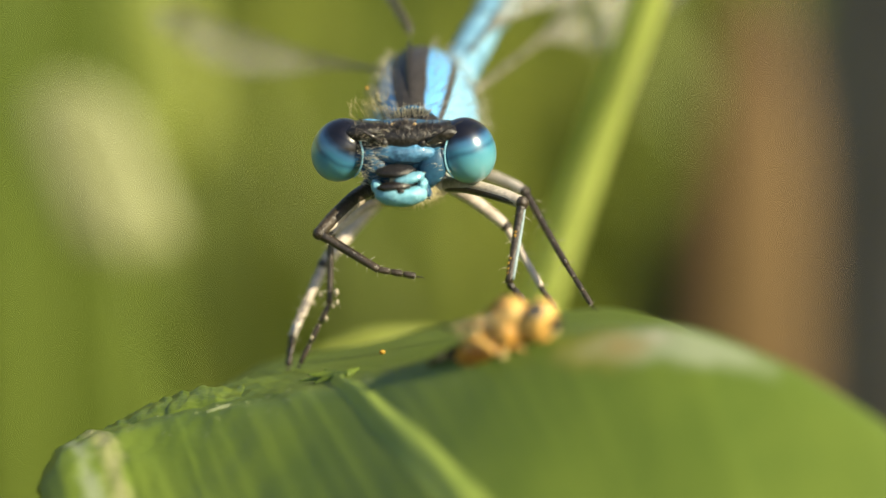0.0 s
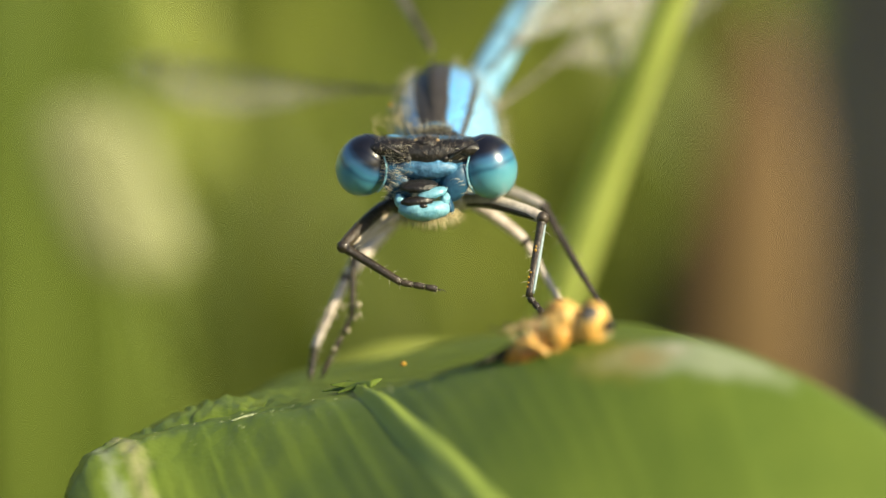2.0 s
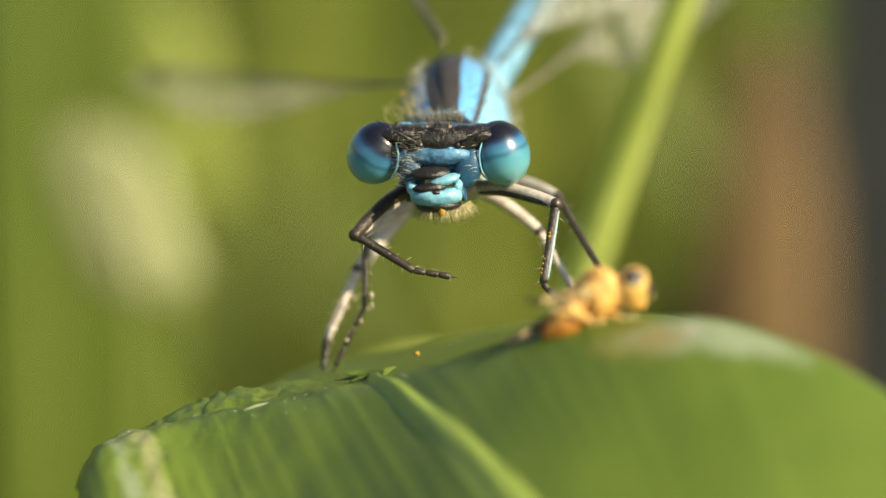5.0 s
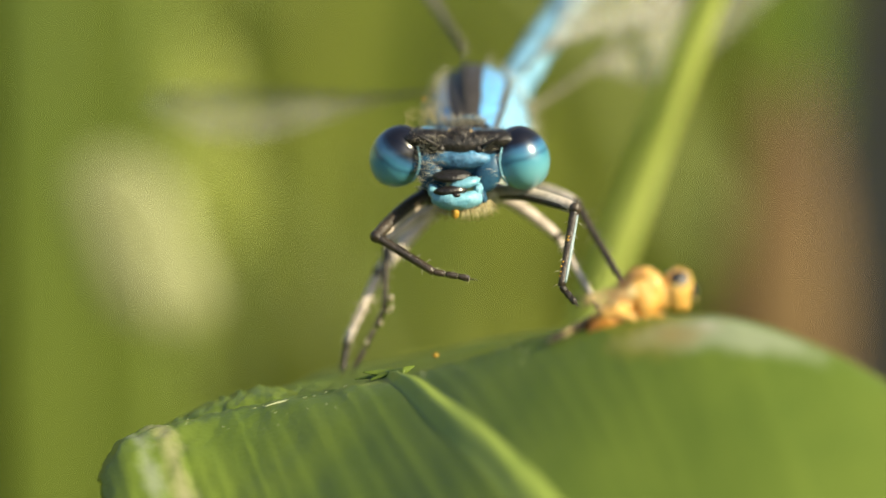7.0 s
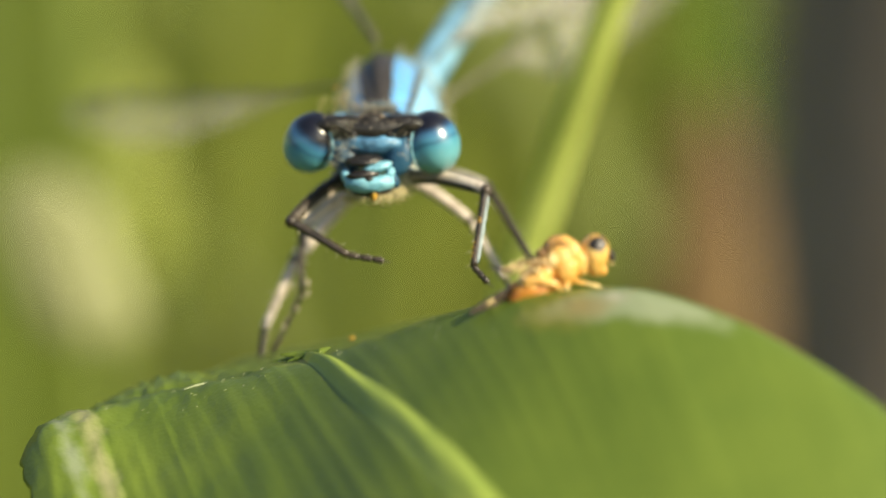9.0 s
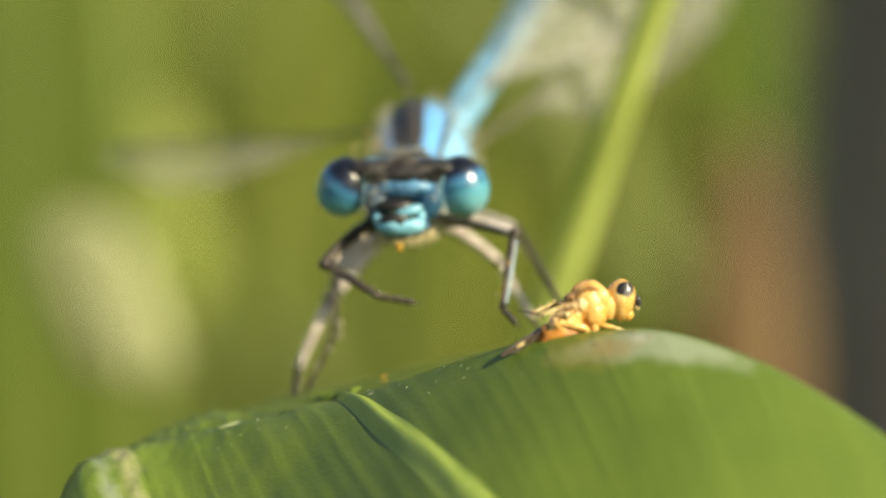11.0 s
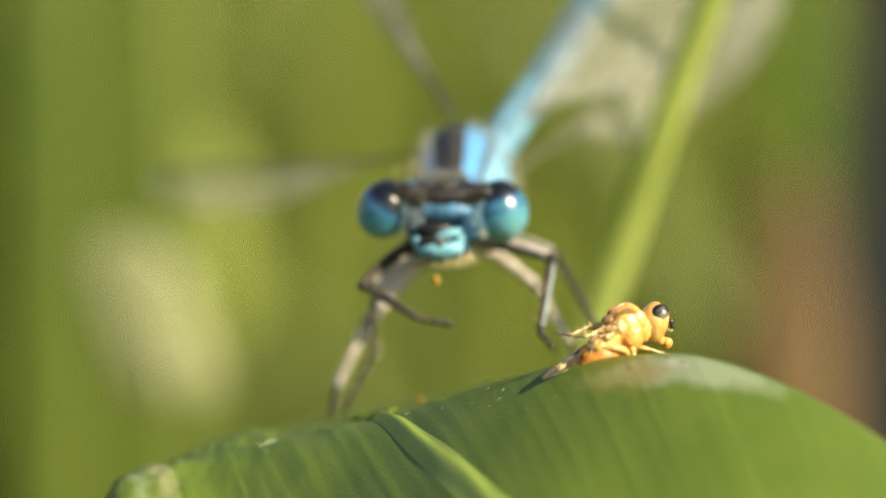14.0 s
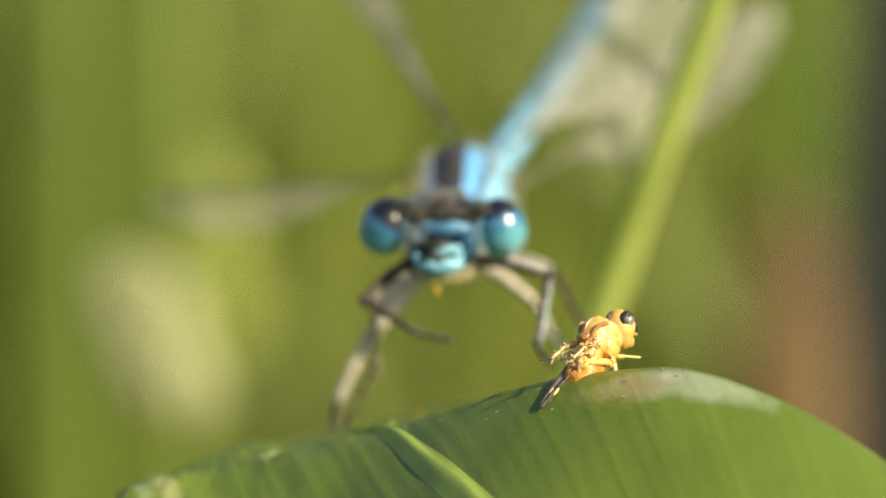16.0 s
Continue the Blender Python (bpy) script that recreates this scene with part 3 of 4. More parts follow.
def wing_material(name, tint, veil):
    """A clear membrane: mostly let through, with a milky veil and gloss."""
    m, nt, bs, co = blank(name)
    bs.inputs["Base Color"].default_value = (*tint, 1)
    bs.inputs["Roughness"].default_value = 0.3
    n = noise_node(nt, co, 0.5, 3)
    tl = nt.nodes.new("ShaderNodeBsdfTranslucent")
    tl.inputs[0].default_value = (*tint, 1)
    both = nt.nodes.new("ShaderNodeMixShader")
    both.inputs[0].default_value = 0.6
    nt.links.new(bs.outputs[0], both.inputs[1])
    nt.links.new(tl.outputs[0], both.inputs[2])
    t = nt.nodes.new("ShaderNodeBsdfTransparent")
    x = nt.nodes.new("ShaderNodeMixShader")
    nt.links.new(math_node(nt, "MAXIMUM", math_node(nt, "ADD", math_node(nt, "MULTIPLY", math_node(nt, "SUBTRACT", n, 0.5), veil * 3.0), veil), 0.02), x.inputs[0])
    nt.links.new(t.outputs[0], x.inputs[1])
    nt.links.new(both.outputs[0], x.inputs[2])
    nt.links.new(x.outputs[0], nt.nodes["Material Output"].inputs[0])
    return m


EYE, THORAX = eye_material(), thorax_material()
WING = wing_material("wing membrane", (0.80, 0.78, 0.70), 0.25)
FAINT = wing_material("clear wing membrane", (0.78, 0.76, 0.66), 0.155)
rnd = random.Random(11)

damsel = thing("damselfly", "blue damselfly with turquoise eyes standing on the leaf", "damselfly")

def lumpy(k, amount):
    """Uneven, crumpled body wall."""
    return lambda v: v * (1.0 + amount * noise.noise(v * k + Vector((k, 0, 2))))


# head, 4 mm across the eyes
def head_shape(v):
    v.x *= 1.0 + 0.12 * abs(v.z)
    return v


head = part("head", ball((0, 0.25, 0.0), (1.40, 0.80, 0.66), shape=head_shape), DEEP, damsel)


def crown_shape(v):
    """A broad flat bar with a dip in the middle."""
    return Vector((v.x * (1.0 + 0.15 * max(0.0, v.z)), v.y, max(-1.0, min(0.82, v.z * 1.2)) - 0.12 * math.exp(-6 * v.x * v.x)))


part("vertex", ball((0, 0.04, 0.33), (1.42, 0.72, 0.37), shape=crown_shape, seg=48), BLACK, head, "black crown of the head")
part("nape_rim", tube([(-1.15, 0.35, 0.56), (-0.8, 0.3, 0.615), (-0.5, 0.35, 0.60)], [0.02, 0.035, 0.015], seg=8), BLUE, head, "thin blue line behind the crown")
part("ocellar_mound", ball((0.0, -0.30, 0.46), (0.36, 0.30, 0.22), shape=lumpy(3.0, 0.2)), BLACK, head, "black mound between the eyes")
for s in (-1, 1):
    ob = part("eye", ball((0, 0, 0), (0.64, 0.68, 0.745), seg=48, rings=32), EYE, head, "glossy turquoise and dark blue compound eye")
    # the eye at -x is set back and turned, its dark cap replacing shade
    ob.location = Vector((s * 1.40, -0.04 if s > 0 else 0.10, -0.02)) * M
    ob.rotation_euler = (radians(4 if s > 0 else 26), radians(-20 if s > 0 else 28), 0)
    part("eye_rim", tube([(s * 0.98, -0.47, 0.30), (s * 0.90, -0.56, 0.0), (s * 0.95, -0.50, -0.36), (s * 1.1, -0.36, -0.6)], [0.015, 0.022, 0.022, 0.012], seg=8), TEAL, head, "pale rim along the eye")
    part("brow", ball((s * 0.80, -0.33, 0.41), (0.52, 0.29, 0.21), turn=(0, s * 3, 0), shape=lumpy(3.5, 0.06)), BLACK, head, "black bristly brow beside the eye")
    part("cheek", ball((s * 0.64, -0.34, -0.34), (0.33, 0.26, 0.50), turn=(0, s * 24, 0)), DEEP, head, "blue cheek beside the eye")
    part("antenna_base", ball((s * 0.42, -0.58, 0.2), (0.1, 0.12, 0.1), seg=14, rings=10), BLACK, head)
    part("antenna", tube([(s * 0.5, -0.6, 0.25), (s * 0.62, -0.75, 0.33), (s * 0.95, -0.80, 0.52), (s * 1.40, -0.65, 0.76)], [0.05, 0.045, 0.012, 0.005], seg=8), BLACK, head, "short black bristle antenna")
    part("mandible", ball((s * 0.52, -0.62, -0.86), (0.10, 0.22, 0.20), turn=(0, s * -18, 0)), DEEP, head, "dark blue mandible base beside the lip")


def brow_shape(v):
    """A broad band with a dip in the middle of its upper edge."""
    return Vector((v.x, v.y, v.z - 0.35 * max(0.0, v.z) * math.exp(-12 * v.x * v.x))) * (1.0 + 0.10 * noise.noise(v * 2.4))


part("forehead", ball((0.0, -0.46, -0.02), (0.70, 0.27, 0.25), shape=brow_shape), PATCHY, head, "muted blue band across the forehead")
part("forehead_lobe", ball((0.32, -0.54, 0.03), (0.19, 0.13, 0.18), turn=(0, 15, 0), shape=lumpy(2.2, 0.25)), BLUE, head, "paler blue patch on the forehead")
part("postclypeus", ball((-0.18, -0.80, -0.40), (0.43, 0.28, 0.13), turn=(14, -4, 0), shape=lumpy(2.5, 0.1)), BLACK, head, "shiny black face plate")
part("anteclypeus", ball((0.12, -0.93, -0.55), (0.36, 0.22, 0.12), turn=(10, -16, 0), shape=lumpy(2.5, 0.08)), TEAL, head, "pale turquoise face plate")
part("clypeus_band", ball((-0.20, -1.02, -0.72), (0.38, 0.20, 0.12), turn=(0, -5, 0), shape=lumpy(2.5, 0.1)), BLACK, head, "black plate above the lip")


def lip_shape(v):
    """Cupped: full and round below, hollow above, with raised corners."""
    k = 1.0 + 0.06 * noise.noise(v * 2.6)
    return Vector((v.x, v.y * (1.0 - 0.2 * v.z), v.z if v.z < 0 else v.z * (0.45 + 0.9 * v.x * v.x))) * k


part("labrum", ball((-0.06, -0.86, -0.89), (0.58, 0.37, 0.29), turn=(-12, 0, 0), shape=lip_shape), TEAL, head, "rounded pale turquoise upper lip")
part("lip_corner", ball((0.42, -0.82, -0.70), (0.11, 0.18, 0.16), turn=(0, 18, 0), shape=lumpy(2.0, 0.1)), TEAL, head, "turquoise corner of the lip")
part("lip_corner", ball((-0.58, -0.72, -0.76), (0.13, 0.2, 0.18), turn=(0, -18, 0), shape=lumpy(2.0, 0.1)), TEAL, head, "turquoise corner of the lip")
part("lip_notch", ball((-0.06, -1.21, -0.80), (0.09, 0.05, 0.05), seg=12, rings=8), BLACK, head, "dark notch in the lip")
for x, y, z in ((0.0, -0.60, 0.36), (-0.24, -0.42, 0.58), (0.24, -0.42, 0.58)):
    part("ocellus", ball((x, y, z), (0.06, 0.06, 0.055), seg=12, rings=8), OCEL, head, "small amber simple eye")
bm = bmesh.new()
for _ in range(220):
    x, z = rnd.uniform(-1.05, 1.0), rnd.uniform(0.12, 0.66)
    y = 0.06 - 0.72 * math.sqrt(max(0.0, 1 - (x / 1.2) ** 2 - ((z - 0.32) / 0.5) ** 2)) + 0.03
    out = Vector((x * 0.25, -1.0, 0.4 + (z - 0.3))).normalized()
    hair(bm, (x, y, z), Vector((x, y, z)) + out * rnd.uniform(0.08, 0.22) + Vector((rnd.gauss(0, 0.03), 0, rnd.gauss(0, 0.03))), 0.006)
tagged(part("crown_bristle", bm, BLACK, head, "short black bristles between the eyes"), kind="stuff")
bm = bmesh.new()
for _ in range(80):
    a, q = rnd.uniform(-3.1, 3.1), rnd.uniform(0.2, 1.0)
    p = Vector((0.36 * q * math.sin(a), -0.30 - 0.25 * q * max(0.0, math.cos(a)), 0.62 - 0.18 * q * q))
    hair(bm, p, p + Vector((p.x * 0.4 + rnd.gauss(0, 0.05), -rnd.uniform(0.05, 0.2), rnd.uniform(0.06, 0.22))), 0.006)
for _ in range(110):
    x, z = rnd.uniform(-1.2, 1.1), rnd.uniform(0.25, 0.68)
    y = -0.63 + 0.10 * x * x + rnd.gauss(0, 0.04)
    p = Vector((x, y, z))
    hair(bm, p, p + Vector((rnd.gauss(0, 0.05), -rnd.uniform(0.03, 0.12), rnd.uniform(0.02, 0.16))), 0.0055)
tagged(part("mound_bristle", bm, FUZZ, head, "grey-brown fuzz on the mound"), kind="stuff")
bm = bmesh.new()
for _ in range(170):
    x, z = rnd.uniform(-1.05, -0.42), rnd.uniform(-0.72, 0.5)
    if rnd.random() < 0.10:
        x = -x
    y = -0.62 + 0.28 * abs(abs(x) - 0.65)
    hair(bm, (x, y, z), (x + (0.5 if x < 0 else -0.5) * rnd.uniform(0.2, 0.5), y - rnd.uniform(0.10, 0.2), z + rnd.gauss(-0.02, 0.05)), 0.0065)
tagged(part("cheek_bristle", bm, GREYHAIR, head, "pale bristles on the cheek"), kind="stuff")
bm = bmesh.new()
for _ in range(200):
    x = rnd.uniform(-0.40, 0.55)
    z = 0.60 + 0.20 * rnd.random()
    hair(bm, (x, 0.9, z), (x * 1.15 + rnd.gauss(0, 0.04), 0.75 + rnd.gauss(0, 0.08), z + rnd.uniform(0.05, 0.24)), 0.0065)
tagged(part("collar_bristle", bm, GREYHAIR, damsel, "row of pale bristles on the collar"), kind="stuff")

bm = bmesh.new()
for _ in range(60):
    p = Vector((rnd.uniform(-1.25, -0.35), 1.3 + rnd.uniform(-0.3, 0.5), rnd.uniform(0.45, 0.85)))
    p.z += 0.30 * (p.x + 1.25)
    hair(bm, p, p + Vector((rnd.uniform(-0.22, 0.05), rnd.gauss(-0.05, 0.06), rnd.uniform(0.08, 0.28))), 0.006)
part("shoulder_hairs", bm, GOLD, damsel, "golden hairs behind the head")

# mouth below the lip, with its golden fringe
mouth = new("mouth")
mouth.parent = damsel
part("labium", ball((0, -0.68, -1.06), (0.52, 0.42, 0.2)), BLACK, mouth, "dark lower lip")
bm = bmesh.new()
for _ in range(430):
    a = rnd.uniform(-1, 1)
    x, y, z = 0.62 * a + 0.08, -0.92 + 0.35 * a * a + rnd.uniform(-0.1, 0.15), -1.13 + 0.14 * a * a
    hair(bm, (x, y, z), (x + 0.18 * a + rnd.gauss(0, 0.06), y - rnd.uniform(0.0, 0.12), z - rnd.uniform(0.12, 0.42)), 0.006, bend=-0.05)
part("mouth_fringe", bm, GOLD, mouth, "golden fringe of hairs under the lip")

# thorax, turned a little so that its left flank shows
part("prothorax", ball((0.22, 1.35, 0.12), (0.72, 0.6, 0.68)), BLACK, damsel, "black collar behind the head")
part("collar_rim", tube([(-0.35, 1.2, 0.62), (0.0, 1.1, 0.8), (0.3, 1.1, 0.82), (0.62, 1.2, 0.66)], [0.03, 0.05, 0.05, 0.03], seg=8), DEEP, damsel, "blue rim of the collar")


def thorax_shape(v):
    """Narrow in front, deep at the back."""
    k = 0.80 + 0.28 * (v.y * 0.5 + 0.5)
    return Vector((v.x * k, v.y, v.z * (0.78 + 0.32 * (v.y * 0.5 + 0.5))))


thorax = part("thorax", ball((0, 0, 0), (1.25, 2.7, 1.75), shape=thorax_shape, seg=48, rings=32), THORAX, damsel, "thorax with black and sky blue stripes")
thorax.location = Vector((0.5, 4.1, 0.15)) * M
thorax.rotation_euler = (radians(14), radians(-14), radians(-6))
part("carina", tube([(0, -2.2, 0.75), (0, -1.2, 1.35), (0, 0, 1.72), (0, 1.2, 1.72)], [0.03, 0.05, 0.05, 0.03], seg=8), BLACK, thorax, "black keel along the back")
bm = bmesh.new()
for _ in range(900):
    a, t = rnd.choice((-1, 1)) * rnd.uniform(0.35, 2.0), rnd.uniform(-0.93, 0.5)
    k = 0.80 + 0.28 * (t * 0.5 + 0.5)
    c = math.sqrt(1 - t * t)
    p = Vector((1.25 * k * c * math.sin(a), 2.7 * t, 1.75 * (0.78 + 0.32 * (t * 0.5 + 0.5)) * c * math.cos(a)))
    d = Vector((p.x / 1.5, p.y / 7 - 0.25, p.z / 3)).normalized()
    hair(bm, p, p + d * rnd.uniform(0.18, 0.42) + Vector((rnd.gauss(0, 0.05), rnd.gauss(0, 0.05), 0)), 0.007)
part("thorax_hairs", bm, GREYHAIR, thorax, "fine pale hairs on the thorax")
part("pollen_grain", ball((-0.85, 1.9, 1.2), (0.045, 0.05, 0.04), seg=10, rings=8), POLLEN, damsel, "orange pollen grain")

# abdomen: ten ringed segments, rising to the back
spine = [Vector(p) for p in ((1.15, 5.6, 1.05), (1.9, 8.6, 2.15), (2.75, 12, 3.15), (3.6, 16, 4.5), (4.5, 20, 5.9), (5.4, 24, 7.2), (6.1, 27.5, 8.3))]
marks = (0.0, 0.35, 1.0, 1.7, 2.4, 3.1, 3.8, 4.5, 5.2, 5.6, 6.0)


def along(t):
    i = min(int(t), len(spine) - 2)
    return spine[i].lerp(spine[i + 1], t - i)


for k in range(10):
    a, b = along(marks[k]), along(marks[k + 1])
    cut = a.lerp(b, 0.92 if k not in (6, 7) else 0.25)
    r = 0.49 - 0.012 * k
    seg_ob = part("abdomen_segment", tube([a, a.lerp(cut, 0.5), cut], [r * 0.96, r, r * 0.97], seg=16), ABDO, damsel, "pale blue abdomen segment with a black ring")
    part("ring", tube([cut, cut.lerp(b, 0.5), b], [r * 0.97, r * 0.98, r * 0.94], seg=16), BLACK, seg_ob)


VEIN = surface("wing vein", (0.06, 0.052, 0.035), (0.15, 0.13, 0.09), 2.0, 0.4, 0)


def wing(root, tip, chord, width, membrane=WING, thick=1.0, opens=(0.05, 0.72)):
    """A stalked narrow wing hinged at its root: membrane, veins and the small dark mark near the tip."""
    tip, chord = Vector(tip) - Vector(root), Vector(chord).normalized()
    length = tip.length
    d = tip / length
    chord = (chord - d * chord.dot(d)).normalized()
    up = d.cross(chord)

    def shape(s, v):
        half = width * (0.03 + 0.97 * smoothstep(*opens, s)) * math.sqrt(max(0.0, 1 - max(0.0, (s - 0.74) / 0.26) ** 2))
        return d * (s * length) + chord * (half * v + 0.10 * width * math.sin(math.pi * s)) + up * (0.06 * width * math.sin(v * 14))

    bm = bmesh.new()
    grid = [[bm.verts.new(shape(k / 40 * 0.995, i / 10 - 0.25)) for i in range(11)] for k in range(41)]
    for a, b in zip(grid, grid[1:]):
        for i in range(10):
            bm.faces.new((a[i], a[i + 1], b[i + 1], b[i]))
    ob = part("wing", bm, membrane, damsel, "clear wing with fine dark veins")
    ob.location = Vector(root) * M
    ob.modifiers.new("thickness", "SOLIDIFY").thickness = 0.01 * M
    for v, r in ((-0.25, 0.05), (-0.12, 0.03), (0.02, 0.025), (0.2, 0.022), (0.42, 0.02), (0.62, 0.02), (0.75, 0.02)):
        part("vein", tube([shape(s / 12, v) for s in range(12)], [r * thick] * 12, seg=5, steps=2), VEIN, ob)
    bm = bmesh.new()
    for k in range(34):
        s = 0.2 + 0.75 * k / 34
        tube([shape(s, -0.25), shape(s + 0.01, 0.2), shape(s + 0.005, 0.75)], [0.014] * 3, seg=4, bm=bm, steps=2)
    tagged(part("venation", bm, VEIN, ob, "net of fine cross veins"), kind="stuff")
    part("pterostigma", ball(shape(0.86, -0.18), (0.35, 0.35, 0.1)), VEIN, ob, "dark mark near the wing tip")
    return ob


LEFT_ROOT, LEFT_TIP = Vector((-0.3, 5.6, 1.25)), Vector((-9.2, 19.5, -0.2))
left_wing = wing(LEFT_ROOT, LEFT_TIP, (0.1, 0.45, -1.0), 1.5, FAINT, 0.4)
wing((0.1, 6.2, 2.2), (-6.5, 25, 10.5), (0.6, 0.6, 0.15), 2.2)
wing((0.9, 6.3, 0.2), (10.5, 28.5, 6.3), (0.35, 0.1, -1.0), 2.3, WING, 0.3, (0.24, 0.44))
wing((1.40, 5.9, 1.6), (6.9, 22.0, 8.1), (0.85, 0.0, -0.5), 3.0, WING, 0.3, (0.08, 0.45))


SHIN_LIGHT = surface("bluish shin highlight", (0.16, 0.23, 0.26), (0.40, 0.50, 0.54), 3.0, 0.3, 0.01, coat=0.5)


def leg(points, r, upper, lower, spines, tag, lit_shin=False):
    """Femur, tibia and a jointed foot through hip, knee, ankle and tip; points may bow between."""
    hip, knee, ankle, tip = [Vector(p) for p in points]
    e = new("leg")
    e.parent = damsel
    tagged(e, tag)
    part("coxa", ball(hip, (r * 1.7, r * 1.9, r * 1.7), seg=14, rings=10), upper, e)
    bow = Vector((0, 0, 0.10))
    part("femur", tube([hip, hip.lerp(knee, 0.35) + bow, hip.lerp(knee, 0.75) + bow * 0.7, knee], [r * 1.2, r * 1.1, r, r * 0.85], seg=12), upper, e)
    if lit_shin:
        low = Vector((0, -r * 0.85, -r * 0.35))
        part("femur_stripe", tube([hip.lerp(knee, 0.08) + low, hip.lerp(knee, 0.35) + bow + low, hip.lerp(knee, 0.75) + bow * 0.7 + low, hip.lerp(knee, 0.97) + low * 0.6], [r * 0.40, r * 0.55, r * 0.5, r * 0.35], seg=10), LIMB, e, "dark stripe along the thigh")
    elif upper is LIMB:
        drop = Vector((0, -0.03, -r * 0.55))
        part("femur_stripe", tube([hip.lerp(knee, 0.08) + drop, hip.lerp(knee, 0.35) + bow + drop, hip.lerp(knee, 0.75) + bow * 0.7 + drop, hip.lerp(knee, 0.95) + drop * 0.5], [r * 0.7, r * 0.95, r * 0.85, r * 0.4], seg=10), BEIGE, e, "pale underside of the thigh")
    part("knee", ball(knee, (r * 0.95, r * 0.95, r * 0.95), seg=12, rings=8), LIMB, e, "dark knee joint")
    part("tibia", tube([knee, knee.lerp(ankle, 0.5), ankle], [r * 0.72, r * 0.62, r * 0.55], seg=10), lower, e)
    if lit_shin:
        # pale bluish strip stands in for the highlight down the shin
        part("shin_glint", tube([knee.lerp(ankle, q) + Vector((0.075, -0.05, 0)) for q in (0.08, 0.5, 0.95)], [r * 0.18, r * 0.28, r * 0.20], seg=8), SHIN_LIGHT, e, "bluish highlight along the shin, put in as a stripe")
    d = tip - ankle
    for k in range(3):
        a, b = ankle + d * (k / 3), ankle + d * ((k + 0.94) / 3)
        part("tarsus", tube([a, a.lerp(b, 0.5), b], [r * 0.40, r * 0.50, r * 0.42], seg=8, steps=3), LIMB, e, "dark foot joint")
    bm = bmesh.new()
    for s in (-1, 1):
        hair(bm, tip, tip + d.normalized() * 0.16 + Vector((s * 0.07, 0, -0.05)), 0.018)
    part("claw", bm, LIMB, e, "tiny paired claws")
    bm = bmesh.new()
    axis = ankle - knee
    out = axis.cross(Vector((0, 1, 0))).normalized()
    for k in range(spines):
        p = knee + axis * (0.15 + 0.82 * k / max(1, spines - 1))
        for s in (-1, 1):
            hair(bm, p, p + out * s * rnd.uniform(0.16, 0.3) + axis.normalized() * 0.12 + Vector((0, rnd.uniform(-0.15, 0.05), 0)), 0.012)
    for k in range(26):
        p = ankle + d * rnd.random()
        hair(bm, p, p + out * rnd.choice((-1, 1)) * 0.1 + Vector((0, -0.04, rnd.gauss(0, 0.04))), 0.007)
    tagged(part("leg_bristle", bm, GREYHAIR, e, "short leg spines"), kind="stuff")
    return e


leg([(-0.72, 0.9, -0.95), (-1.86, -0.6, -1.80), (-0.55, -1.0, -2.55), (0.27, -1.1, -2.68)], 0.16, LIMB, LIMB, 6, "dark front leg held free of the leaf")
leg([(0.80, 0.9, -0.88), (2.60, -0.8, -1.10), (2.30, -1.4, -2.80), (2.62, -1.6, -3.15)], 0.16, BEIGE, LIMB, 6, "front leg with a pale thigh reaching down to the leaf", True)
leg([(-0.45, 2.2, -1.3), (-1.68, 1.7, -2.11), (-1.71, 1.5, -3.68), (-2.4, 1.4, -5.08)], 0.13, BEIGE, LIMB, 6, "pale middle leg standing on the leaf")
leg([(0.85, 2.5, -1.05), (2.32, 2.0, -1.98), (3.10, 1.5, -3.30), (3.4, 1.2, -3.75)], 0.14, BEIGE, BEIGE, 6, "pale middle leg standing on the leaf")
leg([(-0.2, 4.5, -1.2), (-1.89, 3.0, -3.0), (-2.6, 2.2, -4.54), (-2.68, 1.9, -5.19)], 0.17, BEIGE, BEIGE, 6, "pale hind leg standing on the leaf")
leg([(1.5, 4.0, -1.0), (2.75, 2.1, -1.20), (3.66, 0.9, -2.72), (4.2, 0.3, -3.55)], 0.14, BEIGE, LIMB, 7, "hind leg with a dark shin, foot on the leaf")

for at, r in (((-1.56, 1.35, -3.41), 0.085), ((-1.54, 1.35, -3.63), 0.06), ((-1.63, 1.35, -3.72), 0.05), ((-1.79, 1.35, -4.01), 0.06), ((-2.12, 1.35, -4.44), 0.05), ((-1.95, 2.2, -3.59), 0.06), ((-2.1, 2.2, -3.79), 0.05), ((-2.34, 2.2, -4.11), 0.055), ((-2.43, 2.2, -4.35), 0.05), ((-2.57, 2.2, -4.77), 0.045)):
    part("leg_crumb", ball(at, (r * 0.6, r * 0.7, r * 0.95), seg=12, rings=8, shape=lumpy(2.8, 0.9)), PALECRUMB, damsel, "pale crumb stuck to the leg")
for at, r in (((2.44, -1.14, -1.78), 0.034), ((2.45, -1.12, -1.70), 0.024), ((2.33, -1.36, -2.25), 0.024), ((2.29, -1.4, -2.35), 0.026), ((2.28, -1.42, -2.47), 0.022), ((2.26, -1.45, -2.56), 0.022)):
    part("pollen_grain", ball(at, (r, r, r), seg=10, rings=8), POLLEN, damsel, "orange pollen stuck to the leg")

